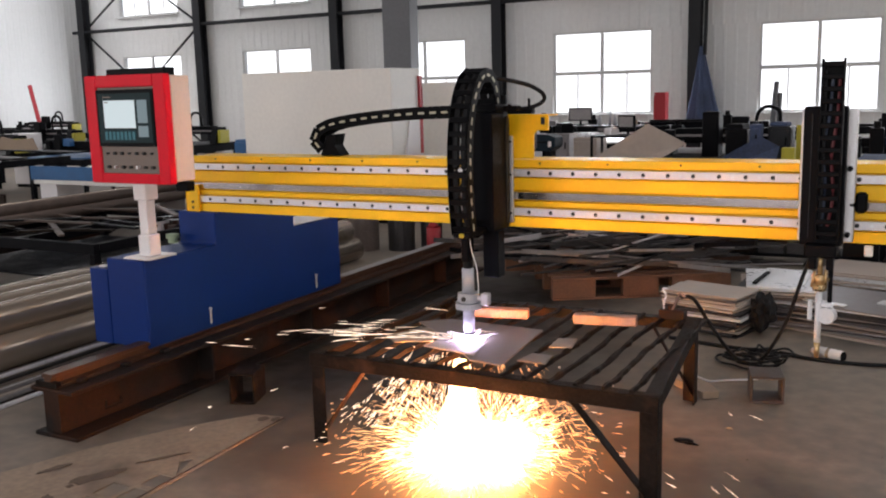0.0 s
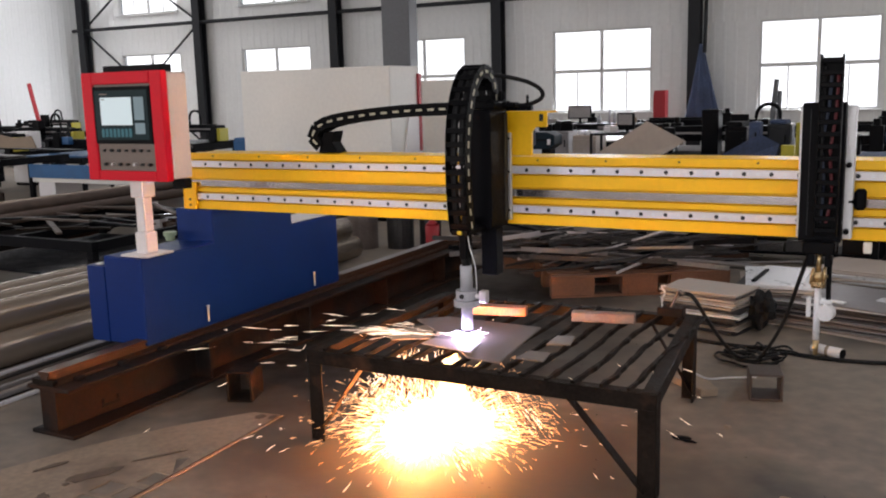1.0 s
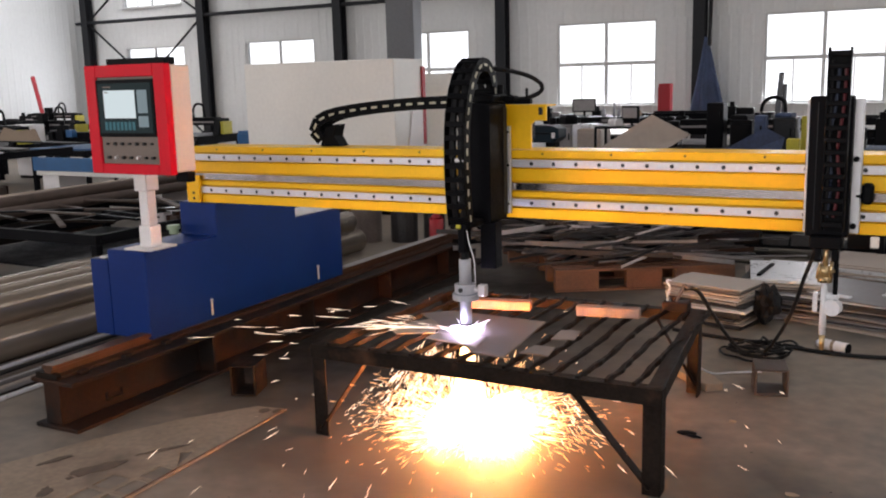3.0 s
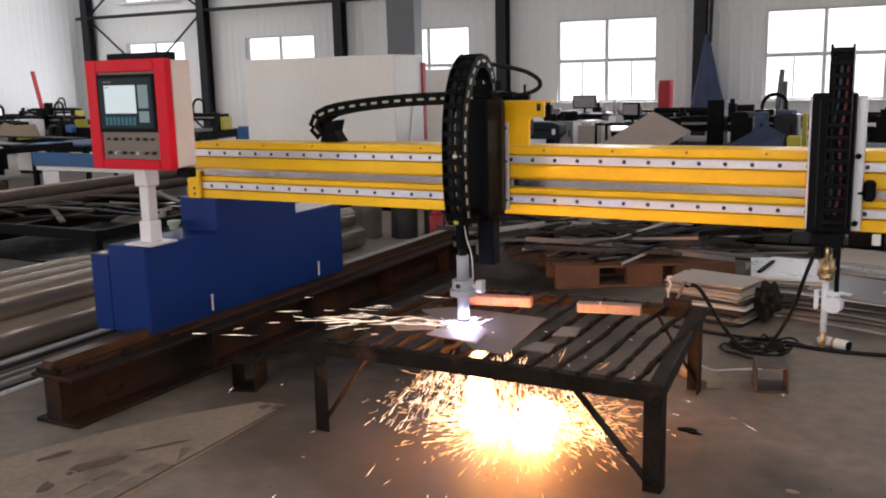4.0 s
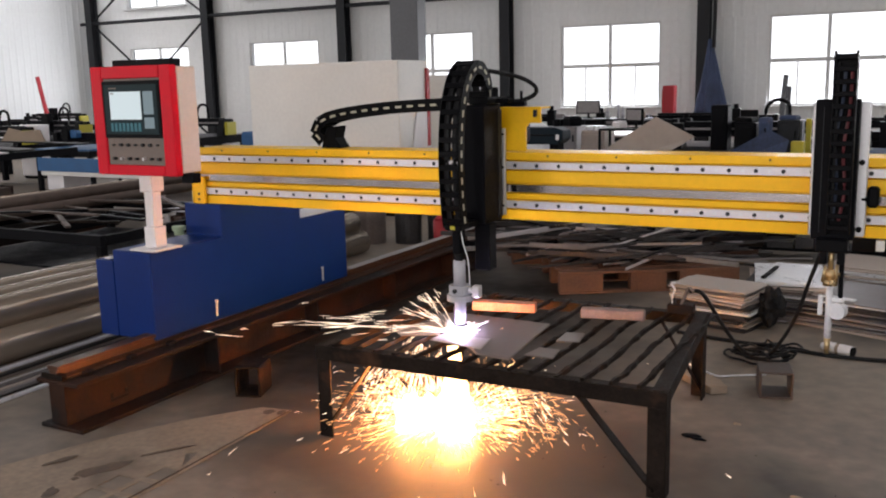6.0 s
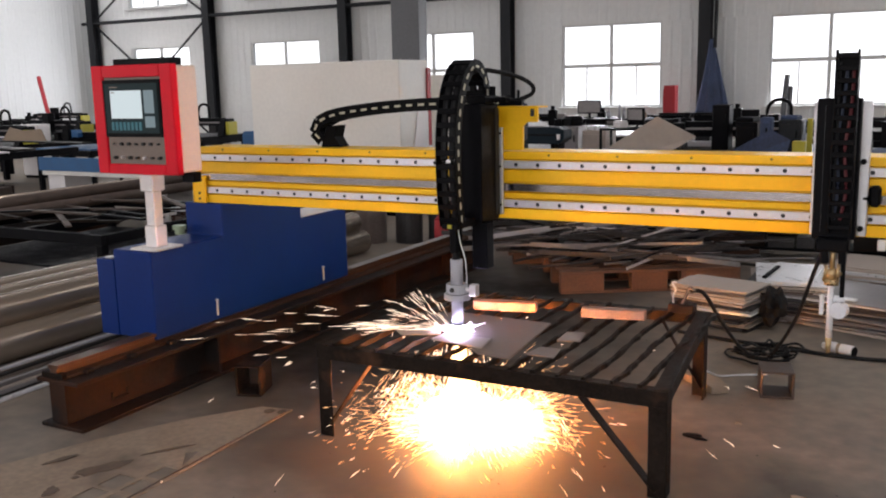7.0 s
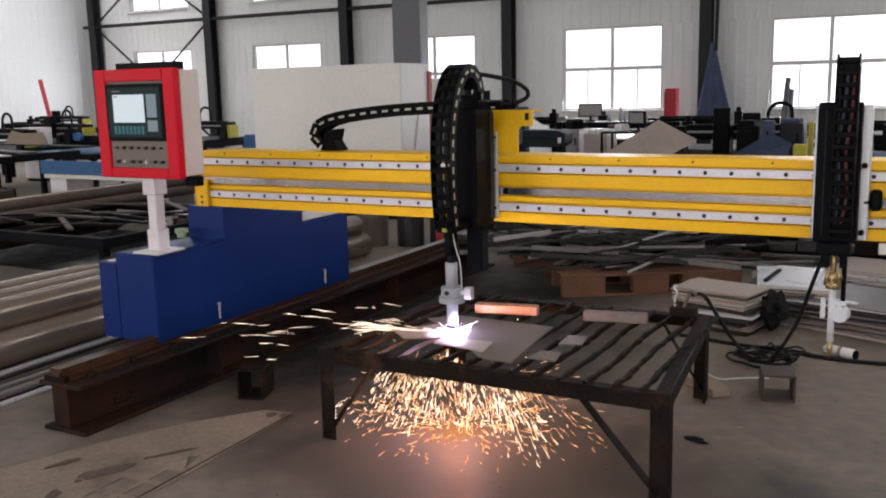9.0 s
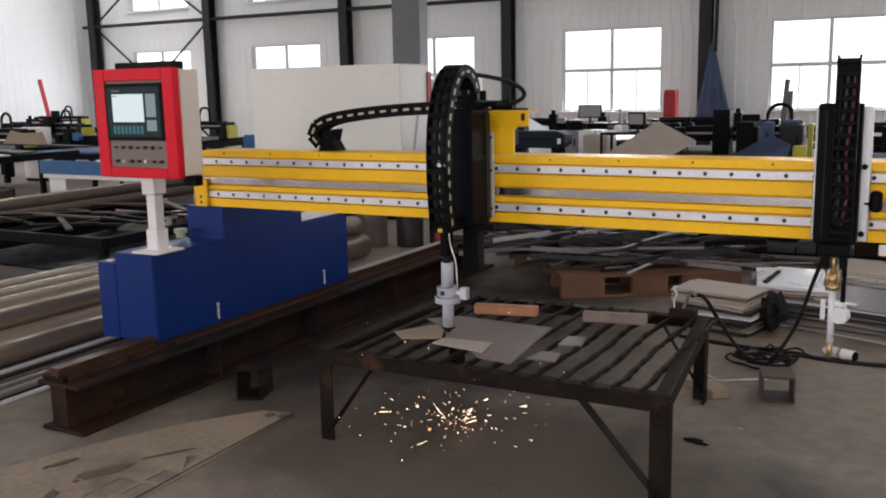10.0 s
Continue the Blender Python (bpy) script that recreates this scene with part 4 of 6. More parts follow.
solid("cardboard_piece", prism([(-12.2, 1.02), (-11.2, 1.02), (-11.3, 1.20), (-11.7, 1.17), (-12.0, 1.22)], 1, 4.98, 5.0, 0.002), M_CARD, "brown torn cardboard piece on the strips", "cardboard")


# ---- big cabinet and hall pillar ----
def machine_cabinet():
    t = thing("machine_cabinet", -6.9, 6.4, 0, "tall cream white machine cabinet with a red trim", "cabinet")
    part("body", box(-8.08, -5.614, 6.0, 6.78, 0.08, 2.05, 0.012), M_CREAM, t)
    part("plinth", box(-8.04, -5.65, 6.05, 6.74, 0, 0.08), M_BLACK, t)
    part("red_trim", box(-5.613, -5.585, 6.70, 6.79, 0.9, 1.95, 0.004), M_BRIGHTRED, t, "red vertical trim")
    part("side_guard", prism([(6.1, 0.08), (6.76, 0.08), (6.76, 1.45), (6.62, 1.50), (6.45, 1.45)], 0, -5.612, -5.59, 0.003), M_WHITE, t)


machine_cabinet()
solid("cream_box", box(-6.0, -5.35, 7.4, 7.9, 0.0, 1.86, 0.01), M_CREAM, "cream sheet metal locker", "locker")
ob = part("hall_pillar", box(-8.06, -7.50, 9.85, 10.15, 0, HZ, 0.01), M_COLUMN2)
tagged(ob, "broad grey steel pillar of the hall", "column", kind="structure")
solid("fire_extinguisher", join(rod((-3.98, 4.05, 0.0), (-3.98, 4.05, 0.32), 0.075, 18), rod((-3.98, 4.05, 0.32), (-3.98, 4.05, 0.37), 0.075, 18, 0.03)), M_BRIGHTRED, "red fire extinguisher standing on the floor", "fire extinguisher", smooth=True)
for k, (x, y, r, h) in enumerate(((-4.95, 4.2, 0.17, 0.42), (-4.55, 4.35, 0.15, 0.40), (-4.25, 4.5, 0.12, 0.45))):
    solid("steel_drum", join(rod((x, y, 0), (x, y, h), r, 20), rod((x, y, h), (x, y, h + 0.012), r + 0.01, 20)), M_SCRAP if k else M_PLATE, "grey steel drum on the floor", "drum", "drums")


# ---- far machines ----
def far_machine(x, y, label):
    t = thing("engraving_machine", x, y, 0, label, "machine", "far machines")
    w, d = 1.9, 1.5
    part("bed", box(x - w / 2, x + w / 2, y - d / 2, y + d / 2, 0.62, 0.78, 0.01), M_BLACKMETAL, t)
    for sx in (-1, 1):
        for sy in (-1, 1):
            part("leg", box(x + sx * (w / 2 - 0.12) - 0.05, x + sx * (w / 2 - 0.12) + 0.05, y + sy * (d / 2 - 0.1) - 0.05, y + sy * (d / 2 - 0.1) + 0.05, 0, 0.62), M_BLACKMETAL, t)
    part("bed_rail", box(x - w / 2, x + w / 2, y - d / 2 - 0.02, y - d / 2 - 0.001, 0.70, 0.75), M_SCRAP, t)
    for sx in (-1, 1):
        part("gantry_post", prism([(y - 0.22, 0.78), (y + 0.22, 0.78), (y + 0.14, 1.12), (y - 0.12, 1.12)], 0, x + sx * w / 2 - 0.08, x + sx * w / 2 + 0.08, 0.006), M_BLACK, t)
    part("cross_beam", box(x - w / 2 + 0.09, x + w / 2 - 0.09, y - 0.10, y + 0.10, 0.98, 1.14, 0.006), M_BLACKMETAL, t)
    part("beam_strip", box(x - w / 2 + 0.1, x + w / 2 - 0.1, y - 0.108, y - 0.102, 1.03, 1.06, 0), M_DULL, t)
    part("spindle_head", join(box(x - 0.10, x + 0.12, y - 0.26, y - 0.11, 0.88, 1.30, 0.008), rod((x, y - 0.2, 0.80), (x, y - 0.2, 0.90), 0.05, 14)), M_BLACK, t)
    part("cable_arch", tube([(x + 0.2, y, 1.12), (x + 0.2, y, 1.30), (x + 0.27, y, 1.40), (x + 0.38, y, 1.42), (x + 0.48, y, 1.36), (x + 0.5, y, 1.22), (x + 0.52, y, 1.12)], 0.025), M_BLACK, t)
    part("end_cover", box(x + w / 2 + 0.082, x + w / 2 + 0.16, y - 0.14, y + 0.14, 0.80, 1.06, 0.008), M_LIME, t, "yellow end cover")
    part("motor", box(x - w / 2 - 0.22, x - w / 2 - 0.082, y - 0.08, y + 0.08, 0.92, 1.06, 0.008), M_WHITE, t)
    return t


base_machine = far_machine(-13.4, 10.4, "black gantry engraving machine with cable arch and yellow cover")
for x, y, a in ((-16.4, 9.4, -5), (-17.5, 13.0, 8), (-15.4, 7.2, -4), (-1.66, 8.6, 4), (-22.5, 14.5, 0)):
    copy_thing(base_machine, pose(x, y, 0, 0, 0, a))


def low_machine(x, y, w, label, head, mat):
    """A router without an arch: open frame, bed, low bridge and a head off its middle."""
    t = thing("router_machine", x, y, 0, label, "machine", "low routers")
    d = 1.3
    part("bed", box(x - w / 2, x + w / 2, y - d / 2, y + d / 2, 0.66, 0.76, 0.01), M_BLACKMETAL, t)
    part("bed_top", box(x - w / 2 + 0.05, x + w / 2 - 0.05, y - d / 2 + 0.05, y + d / 2 - 0.05, 0.762, 0.785, 0.004), mat, t)
    for sx in (-1, 1):
        for sy in (-1, 1):
            part("leg", box(x + sx * (w / 2 - 0.1) - 0.04, x + sx * (w / 2 - 0.1) + 0.04, y + sy * (d / 2 - 0.1) - 0.04, y + sy * (d / 2 - 0.1) + 0.04, 0, 0.66), M_BLACKMETAL, t)
        part("bridge_post", box(x + sx * w / 2 - 0.06, x + sx * w / 2 + 0.06, y - 0.1, y + 0.16, 0.787, 1.04, 0.012), M_BLACK, t)
    part("bridge", box(x - w / 2 + 0.065, x + w / 2 - 0.065, y - 0.05, y + 0.10, 0.92, 1.03, 0.006), M_BLACKMETAL, t)
    hx = x + head * w
    part("head", join(box(hx - 0.08, hx + 0.08, y - 0.2, y - 0.052, 0.84, 1.16, 0.008), rod((hx, y - 0.13, 1.16), (hx, y - 0.13, 1.24), 0.045, 12)), M_BLACK, t)
    part("cable_tray", box(x - w / 2 + 0.2, hx, y + 0.02, y + 0.09, 1.032, 1.075, 0.01), M_RUBBER, t)
    part("drive_box", box(hx + 0.1, hx + 0.26, y - 0.16, y - 0.052, 0.95, 1.08, 0.006), mat, t)


for x, y, w, head, mt in ((-19.0, 8.6, 2.2, 0.2, M_WHITE), (-12.6, 7.0, 1.5, -0.25, M_BLUEPAINT2), (-20.4, 11.8, 2.0, 0.1, M_DULL), (-11.2, 12.8, 1.8, 0.3, M_SCRAP), (-4.6, 11.9, 2.2, -0.1, M_DULL), (-7.9, 9.4, 1.7, 0.2, M_SCRAP),
                          (-3.3, 13.6, 2.4, 0.22, M_SCRAP), (-2.3, 9.3, 1.2, -0.3, M_DULL), (0.6, 8.2, 1.6, -0.35, M_TARP), (-0.2, 11.2, 1.9, 0.1, M_SCRAP), (-23.0, 10.5, 2.0, 0.2, M_LIME), (-7.0, 13.4, 2.1, 0.3, M_DULL)):
    low_machine(x, y, w, "low black router machine with a flat bed", head, mt)


def bench(x, y, turn, label):
    t = thing("work_bench", 0, 0, 0, label, "work bench", "benches")
    part("top", box(-0.7, 0.7, -0.35, 0.35, 0.72, 0.76, 0.006), M_BLACKMETAL, t)
    for sx in (-0.64, 0.64):
        for sy in (-0.3, 0.3):
            part("leg", box(sx - 0.025, sx + 0.025, sy - 0.025, sy + 0.025, 0, 0.72), M_BLACKMETAL, t)
    part("drawer_unit", box(-0.6, -0.2, -0.3, 0.3, 0.30, 0.715, 0.006), M_CREAM, t)
    t.matrix_basis = pose(x, y, 0, 0, 0, turn)
    return t


b0 = bench(-9.4, 8.0, -8, "dark steel work bench with pale drawer unit")
copy_thing(b0, pose(-12.2, 8.2, 0, 0, 0, 10))


def tube_table(x0, x1, y0, y1, z, label):
    """A light table of square tube."""
    t = thing("tube_table", (x0 + x1) / 2, (y0 + y1) / 2, 0, label, "table", "tube tables")
    part("tabletop", box(x0, x1, y0, y1, z - 0.03, z, 0.004), M_BLACKMETAL, t)
    part("shelf", box(x0 + 0.03, x1 - 0.03, y0 + 0.03, y1 - 0.03, z - 0.30, z - 0.28, 0.003), M_PANEL, t)
    for x in (x0, x1 - 0.03):
        for y in (y0, y1 - 0.03):
            part("leg", box(x, x + 0.03, y, y + 0.03, 0, z - 0.03, 0.002), M_BLACKMETAL, t)


tube_table(-3.27, -2.62, 7.05, 7.5, 1.12, "thin black tube table with a shelf")
tube_table(-4.85, -3.62, 10.3, 10.9, 1.10, "long black tube table with bottles")


def shop_cabinet(x0, x1, y, z1, mat, label, depth=0.45):
    t = thing("shop_cabinet", (x0 + x1) / 2, y, 0, label, "cabinet", "shop cabinets")
    part("body", box(x0, x1, y, y + depth, 0.06, z1, 0.012), mat, t)
    part("plinth", box(x0 + 0.02, x1 - 0.02, y + 0.02, y + depth, 0, 0.06, 0.002), M_BLACK, t)
    part("door", box(x0 + 0.015, x1 - 0.015, y - 0.014, y - 0.002, 0.09, z1 - 0.05, 0.004), mat, t)
    part("handle", box(x1 - 0.06, x1 - 0.04, y - 0.03, y - 0.015, z1 - 0.22, z1 - 0.12, 0.003), M_BLACK, t)


shop_cabinet(-4.30, -4.02, 8.3, 1.08, M_DULL, "grey steel shop cabinet")
shop_cabinet(-3.70, -3.37, 7.6, 1.06, M_STACK, "pinkish beige shop cabinet")
shop_cabinet(-2.10, -1.88, 8.2, 1.37, M_BLACKMETAL, "tall narrow black control cabinet", 0.3)
shop_cabinet(-1.62, -1.36, 7.3, 1.18, M_BLACK, "black steel control cabinet on the floor")
shop_cabinet(-1.12, -0.86, 7.3, 1.21, M_COLUMN, "dark grey control cabinet")
shop_cabinet(-1.30, -1.17, 7.1, 1.25, M_TARP, "narrow dull blue equipment cabinet", 0.2)
shop_cabinet(-16.15, -15.6, 8.3, 1.10, M_WHITE, "white steel equipment cabinet on the floor", 0.3)
shop_cabinet(-5.45, -5.0, 8.6, 1.24, M_COLUMN, "dark grey equipment cabinet")


def idle_carriage():
    """A spare machine carriage in dark blue-green paint, on a frame."""
    t = thing("spare_carriage", -4.07, 6.95, 0, "dark blue-green spare machine carriage on a black frame", "machine part")
    part("carriage", prism([(-4.44, 0.92), (-3.78, 0.92), (-3.70, 0.98), (-3.70, 1.10), (-3.80, 1.14), (-4.44, 1.14)], 1, 6.9, 7.2, 0.006), M_TEAL, t)
    part("groove", box(-4.42, -3.80, 6.893, 6.899, 1.03, 1.05, 0), M_BLACK, t)
    part("white_plate", box(-3.79, -3.75, 6.88, 6.899, 0.98, 1.05, 0.002), M_WHITE, t, "small white plate")
    for x in (-4.40, -3.84):
        part("leg", box(x, x + 0.06, 6.95, 7.15, 0, 0.919, 0.003), M_BLACKMETAL, t)


M_TEAL = material("dark_teal_paint", (0.006, 0.014, 0.022), 0.45, spec=0.12, vary=0.2)
idle_carriage()


def monitor(x, y, z, w, h, turn):
    t = thing("monitor", 0, 0, 0, "black computer monitor with a pale screen", "monitor", "monitors")
    part("casing", box(-w / 2, w / 2, -0.02, 0.02, 0.08, 0.08 + h, 0.006), M_BLACK, t)
    part("screen", box(-w / 2 + 0.02, w / 2 - 0.02, -0.024, -0.0205, 0.10, 0.06 + h, 0), M_DULL, t)
    part("stand", join(box(-0.08, 0.08, -0.06, 0.06, 0, 0.012, 0.003), box(-0.02, 0.02, 0.021, 0.035, 0.012, 0.14, 0.002)), M_BLACK, t)
    t.matrix_basis = pose(x, y, z, 0, 0, turn)


monitor(-4.62, 10.5, 1.101, 0.40, 0.22, 8)
monitor(-2.85, 7.25, 1.121, 0.26, 0.17, -20)


def small_box(name, x, y, z, sx, sy, sz, mat, label, category, turn=0):
    bm = join(box(-sx / 2, sx / 2, -sy / 2, sy / 2, 0, sz * 0.8, 0.008), box(-sx / 2 + 0.01, sx / 2 - 0.01, -sy / 2 + 0.01, sy / 2 - 0.01, sz * 0.8, sz, 0.008))
    bmesh.ops.transform(bm, matrix=pose(x, y, z, 0, 0, turn), verts=bm.verts)
    return solid(name, bm, mat, label, category, "clutter on benches")


for x, y, z, s, m, lb in ((-4.16, 8.5, 1.081, (0.22, 0.2, 0.14), M_BLACK, "black tool case on a cabinet"), (-3.55, 7.8, 1.061, (0.25, 0.2, 0.06), M_LIGHTSHEET, "pale flat tray on a cabinet"), (-3.05, 7.25, 1.121, (0.14, 0.14, 0.09), M_WHITE, "small white carton on a table"),
                          (-9.7, 8.0, 0.761, (0.35, 0.3, 0.25), M_BLUEPAINT2, "blue tool case on a bench"), (-9.1, 8.0, 0.761, (0.5, 0.3, 0.1), M_LIGHTSHEET, "pale flat tray on a bench"), (-3.85, 10.7, 1.101, (0.22, 0.22, 0.10), M_CARD, "brown carton on a table"),
                          (-12.5, 8.2, 0.761, (0.3, 0.25, 0.28), M_WHITE, "white equipment case on a bench"), (-12.0, 8.2, 0.761, (0.3, 0.3, 0.2), M_BLUEPAINT2, "blue equipment case on a bench"), (-1.0, 7.5, 1.211, (0.2, 0.2, 0.05), M_TARP, "dark blue tool case on a cabinet"),
                          (-1.5, 7.5, 1.181, (0.22, 0.25, 0.06), M_BLACK, "black tool case on a cabinet"), (-5.2, 8.8, 1.241, (0.3, 0.3, 0.16), M_TARP, "dark blue carton on a cabinet")):
    small_box("tool_case", x, y, z, *s, m, lb, "case", 10 * x)
for x, r, h in ((-4.28, 0.035, 0.10), (-4.10, 0.022, 0.20), (-4.02, 0.03, 0.12)):
    solid("bottle", join(rod((x, 10.5, 1.101), (x, 10.5, 1.101 + h), r, 12), rod((x, 10.5, 1.101 + h), (x, 10.5, 1.14 + h), r, 12, r * 0.4), rod((x, 10.5, 1.14 + h), (x, 10.5, 1.17 + h), r * 0.4, 10)), M_TORCH, "grey plastic bottle standing on a table", "bottle", "bottles", smooth=True)
solid("yellow_post", join(box(-0.82, -0.76, 7.5, 7.56, 0, 1.22, 0.004), box(-0.85, -0.73, 7.47, 7.59, 0, 0.02, 0.003)), M_LIME, "yellow-green painted steel post on a foot", "post")
solid("yellow_bin", prism([(-0.86, 0.0), (-0.75, 0.0), (-0.73, 1.0), (-0.87, 1.0)], 1, 6.65, 6.8, 0.006), M_LIME, "tall yellow plastic bin", "bin")
solid("bare_sheet", prism([(-4.50, 0.0), (-4.10, 0.0), (-4.19, 1.13), (-4.49, 1.29)], 1, 7.60, 7.615, 0.003), M_LIGHTSHEET, "bright bare metal panel leaning behind the carriage", "steel sheet")
solid("gas_bottle", join(rod((-5.45, 9.9, 0), (-5.45, 9.9, 1.0), 0.09, 14), rod((-5.45, 9.9, 1.0), (-5.45, 9.9, 1.10), 0.09, 14, 0.035), rod((-5.45, 9.9, 1.10), (-5.45, 9.9, 1.34), 0.035, 10)), M_TORCH, "grey upright steel gas bottle", "gas bottle", smooth=True)
solid("red_locker", join(box(-4.95, -4.70, 16.4, 16.7, 0, 1.58, 0.01), box(-4.96, -4.69, 16.385, 16.4, 0.08, 1.5, 0.004)), M_BRIGHTRED, "narrow red locker by the wall", "locker")
solid("red_pole", rod((-22.1, 14.0, 0.0), (-22.9, 14.2, 2.2), 0.06, 12), M_BRIGHTRED, "red pole leaning by the gable wall", "pole")
solid("dark_pole", join(rod((-2.52, 16.8, 0), (-2.44, 17.2, 1.75), 0.06, 10), rod((-2.35, 16.8, 0), (-2.36, 17.2, 1.5), 0.05, 10)), M_COLUMN2, "dark posts leaning on the wall", "post")


def hung_cloth():
    bm = bmesh.new()
    seg, rings = 40, 12
    R0 = []
    for j in range(rings + 1):
        u = j / rings
        z = 2.6 - 1.7 * u
        ring = []
        for k in range(seg):
            a = 6.2832 * k / seg
            fold = 1 + 0.30 * math.sin(7 * a + 1.3) + 0.14 * u * math.sin(15 * a)
            r = (0.04 + 0.29 * u ** 1.1) * fold
            ring.append(bm.verts.new((-4.14 + r * math.cos(a) + 0.04 * u, 17.44 + 0.35 * r * math.sin(a), z)))
        R0.append(ring)
    for a, b in zip(R0, R0[1:]):
        for k in range(seg):
            bm.faces.new((a[k], b[k], b[(k + 1) % seg], a[(k + 1) % seg]))
    bm.faces.new(R0[0])
    bm.faces.new(R0[-1][::-1])
    return solid("hung_cloth", bm, M_TARP, "blue-grey folded cloth hung on a hall column", "cloth", smooth=True)


hung_cloth()
solid("wall_cable", tube([(-4.07, 17.4, 7.0), (-4.05, 17.4, 4.0), (-4.06, 17.4, 2.4)], 0.045), M_RUBBER, "black cable running down the column", "cable")


def leaning_sheet(name, corners, thick, mat, label):
    bm = bmesh.new()
    vs = [bm.verts.new(c) for c in corners]
    f = bm.faces.new(vs)
    f.normal_update()
    n = f.normal.copy()
    r = bmesh.ops.extrude_face_region(bm, geom=[f])
    bmesh.ops.translate(bm, verts=[g for g in r["geom"] if isinstance(g, bmesh.types.BMVert)], vec=n * thick)
    bmesh.ops.recalc_face_normals(bm, faces=bm.faces[:])
    return solid(name, bm, mat, label, "steel sheet", "leaning sheets")


leaning_sheet("leaning_sheet", [(-3.60, 6.3, 0.50), (-2.37, 6.5, 1.29), (-1.93, 6.6, 1.05), (-2.9, 6.4, 0.45)], 0.012, M_STACK, "brown-grey steel sheet leaning on its corner")
leaning_sheet("leaning_sheet", [(-2.15, 6.3, 0.52), (-1.08, 6.5, 1.14), (-0.88, 6.6, 1.02), (-0.98, 6.4, 0.5)], 0.012, M_TARP, "dark blue-grey sheet leaning on a heap")
solid("sheet_heap", join(*[box(-3.9 + 0.1 * k, -0.4 + 0.07 * k, 6.0 + 0.06 * k, 7.0 + 0.02 * k, 0.04 + 0.09 * k, 0.10 + 0.09 * k, 0.004) for k in range(5)]), M_SCRAP, "low heap of dark steel sheets", "sheet heap", kind="stuff")


# ---- pallet with scrap ----
def pallet(x, y, turn):
    t = thing("pallet", 0, 0, 0, "weathered red-brown wooden pallet under scrap steel", "pallet", "pallets")
    L, W = 1.5, 1.0
    for k in range(6):
        y0 = -W / 2 + k * 0.18
        part("top_board", box(-L / 2, L / 2, y0, y0 + 0.10, 0.165, 0.187, 0.003), M_WOOD, t)
    for yy in (-W / 2, -0.05, W / 2 - 0.1):
        part("bottom_board", box(-L / 2, L / 2, yy, yy + 0.1, 0, 0.02, 0.003), M_WOOD, t)
        for xx, w in ((-L / 2, 0.36), (-0.16, 0.3), (L / 2 - 0.5, 0.5)):
            part("block", box(xx, xx + w, yy + 0.002, yy + 0.098, 0.02, 0.165, 0.003), M_WOOD, t)
    t.matrix_basis = pose(x, y, 0, 0, 0, turn)
    return t


p0 = pallet(-1.68, 3.38, 31)
copy_thing(p0, pose(-2.55, 4.4, 0, 0, 0, 30))


def scrap_pile():
    t = thing("scrap_pile", -1.8, 3.5, 0.19, "tangled heap of grey steel strips on a pallet", "scrap heap")
    rng = random.Random(11)
    for k in range(240):
        u = k / 240
        L = rng.uniform(0.30, 0.95)
        a = radians(29) + rng.gauss(0, 0.36)
        cx, cy = -1.80 + rng.gauss(0, 0.40), 3.45 + rng.gauss(0, 0.32)
        z = 0.20 + 0.34 * u + rng.uniform(-0.02, 0.02)
        dz = rng.gauss(0, 0.06)
        c, s = math.cos(a), math.sin(a)
        m = (M_SCRAP, M_SCRAP, M_BLACKMETAL, M_DULL, M_SCRAP, M_STEELRAIL, M_RUST)[k % 7 if k % 2 else k % 5]
        part("strip", bar((cx - L * c, cy - L * s, max(0.2, z - dz)), (cx + L * c, cy + L * s, max(0.2, z + dz)), rng.choice((0.006, 0.010, 0.018)), rng.choice((0.014, 0.022, 0.04)), 0.002), m, t)


scrap_pile()


# ---- rack of offcuts behind the heap ----
def offcut_rack(x, y, w, h, turn, seed):
    t = thing("offcut_rack", 0, 0, 0, "dark steel rack crammed with dark offcuts", "rack", "offcut racks")
    d = 0.6
    for sx in (-w / 2, w / 2 - 0.06):
        for sy in (-d / 2, d / 2 - 0.06):
            part("post", box(sx, sx + 0.06, sy, sy + 0.06, 0, h), M_BLACKMETAL, t)
    for z in (0.10, h * 0.55, h - 0.04):
        part("shelf", box(-w / 2, w / 2, -d / 2 + 0.062, d / 2 - 0.062, z, z + 0.025), M_BLACKMETAL, t)
    rng = random.Random(seed)
    for z in (0.128, h * 0.55 + 0.028):
        x0 = -w / 2 + 0.08
        while x0 < w / 2 - 0.3:
            l = rng.uniform(0.12, 0.4)
            part("offcut", box(x0, x0 + l, -d / 2 + 0.07, d / 2 - 0.07 - rng.uniform(0, 0.2), z, z + rng.uniform(0.05, h * 0.33), 0.003), rng.choice((M_TABLE, M_SCRAP, M_RUST, M_BLACKMETAL)), t)
            x0 += l + rng.uniform(0.01, 0.05)
    t.matrix_basis = pose(x, y, 0, 0, 0, turn)
    return t


offcut_rack(-0.75, 4.9, 2.2, 0.72, 4, 7)
offcut_rack(-3.1, 5.3, 2.0, 0.62, 12, 8)
offcut_rack(0.75, 4.35, 1.0, 0.80, -4, 9)

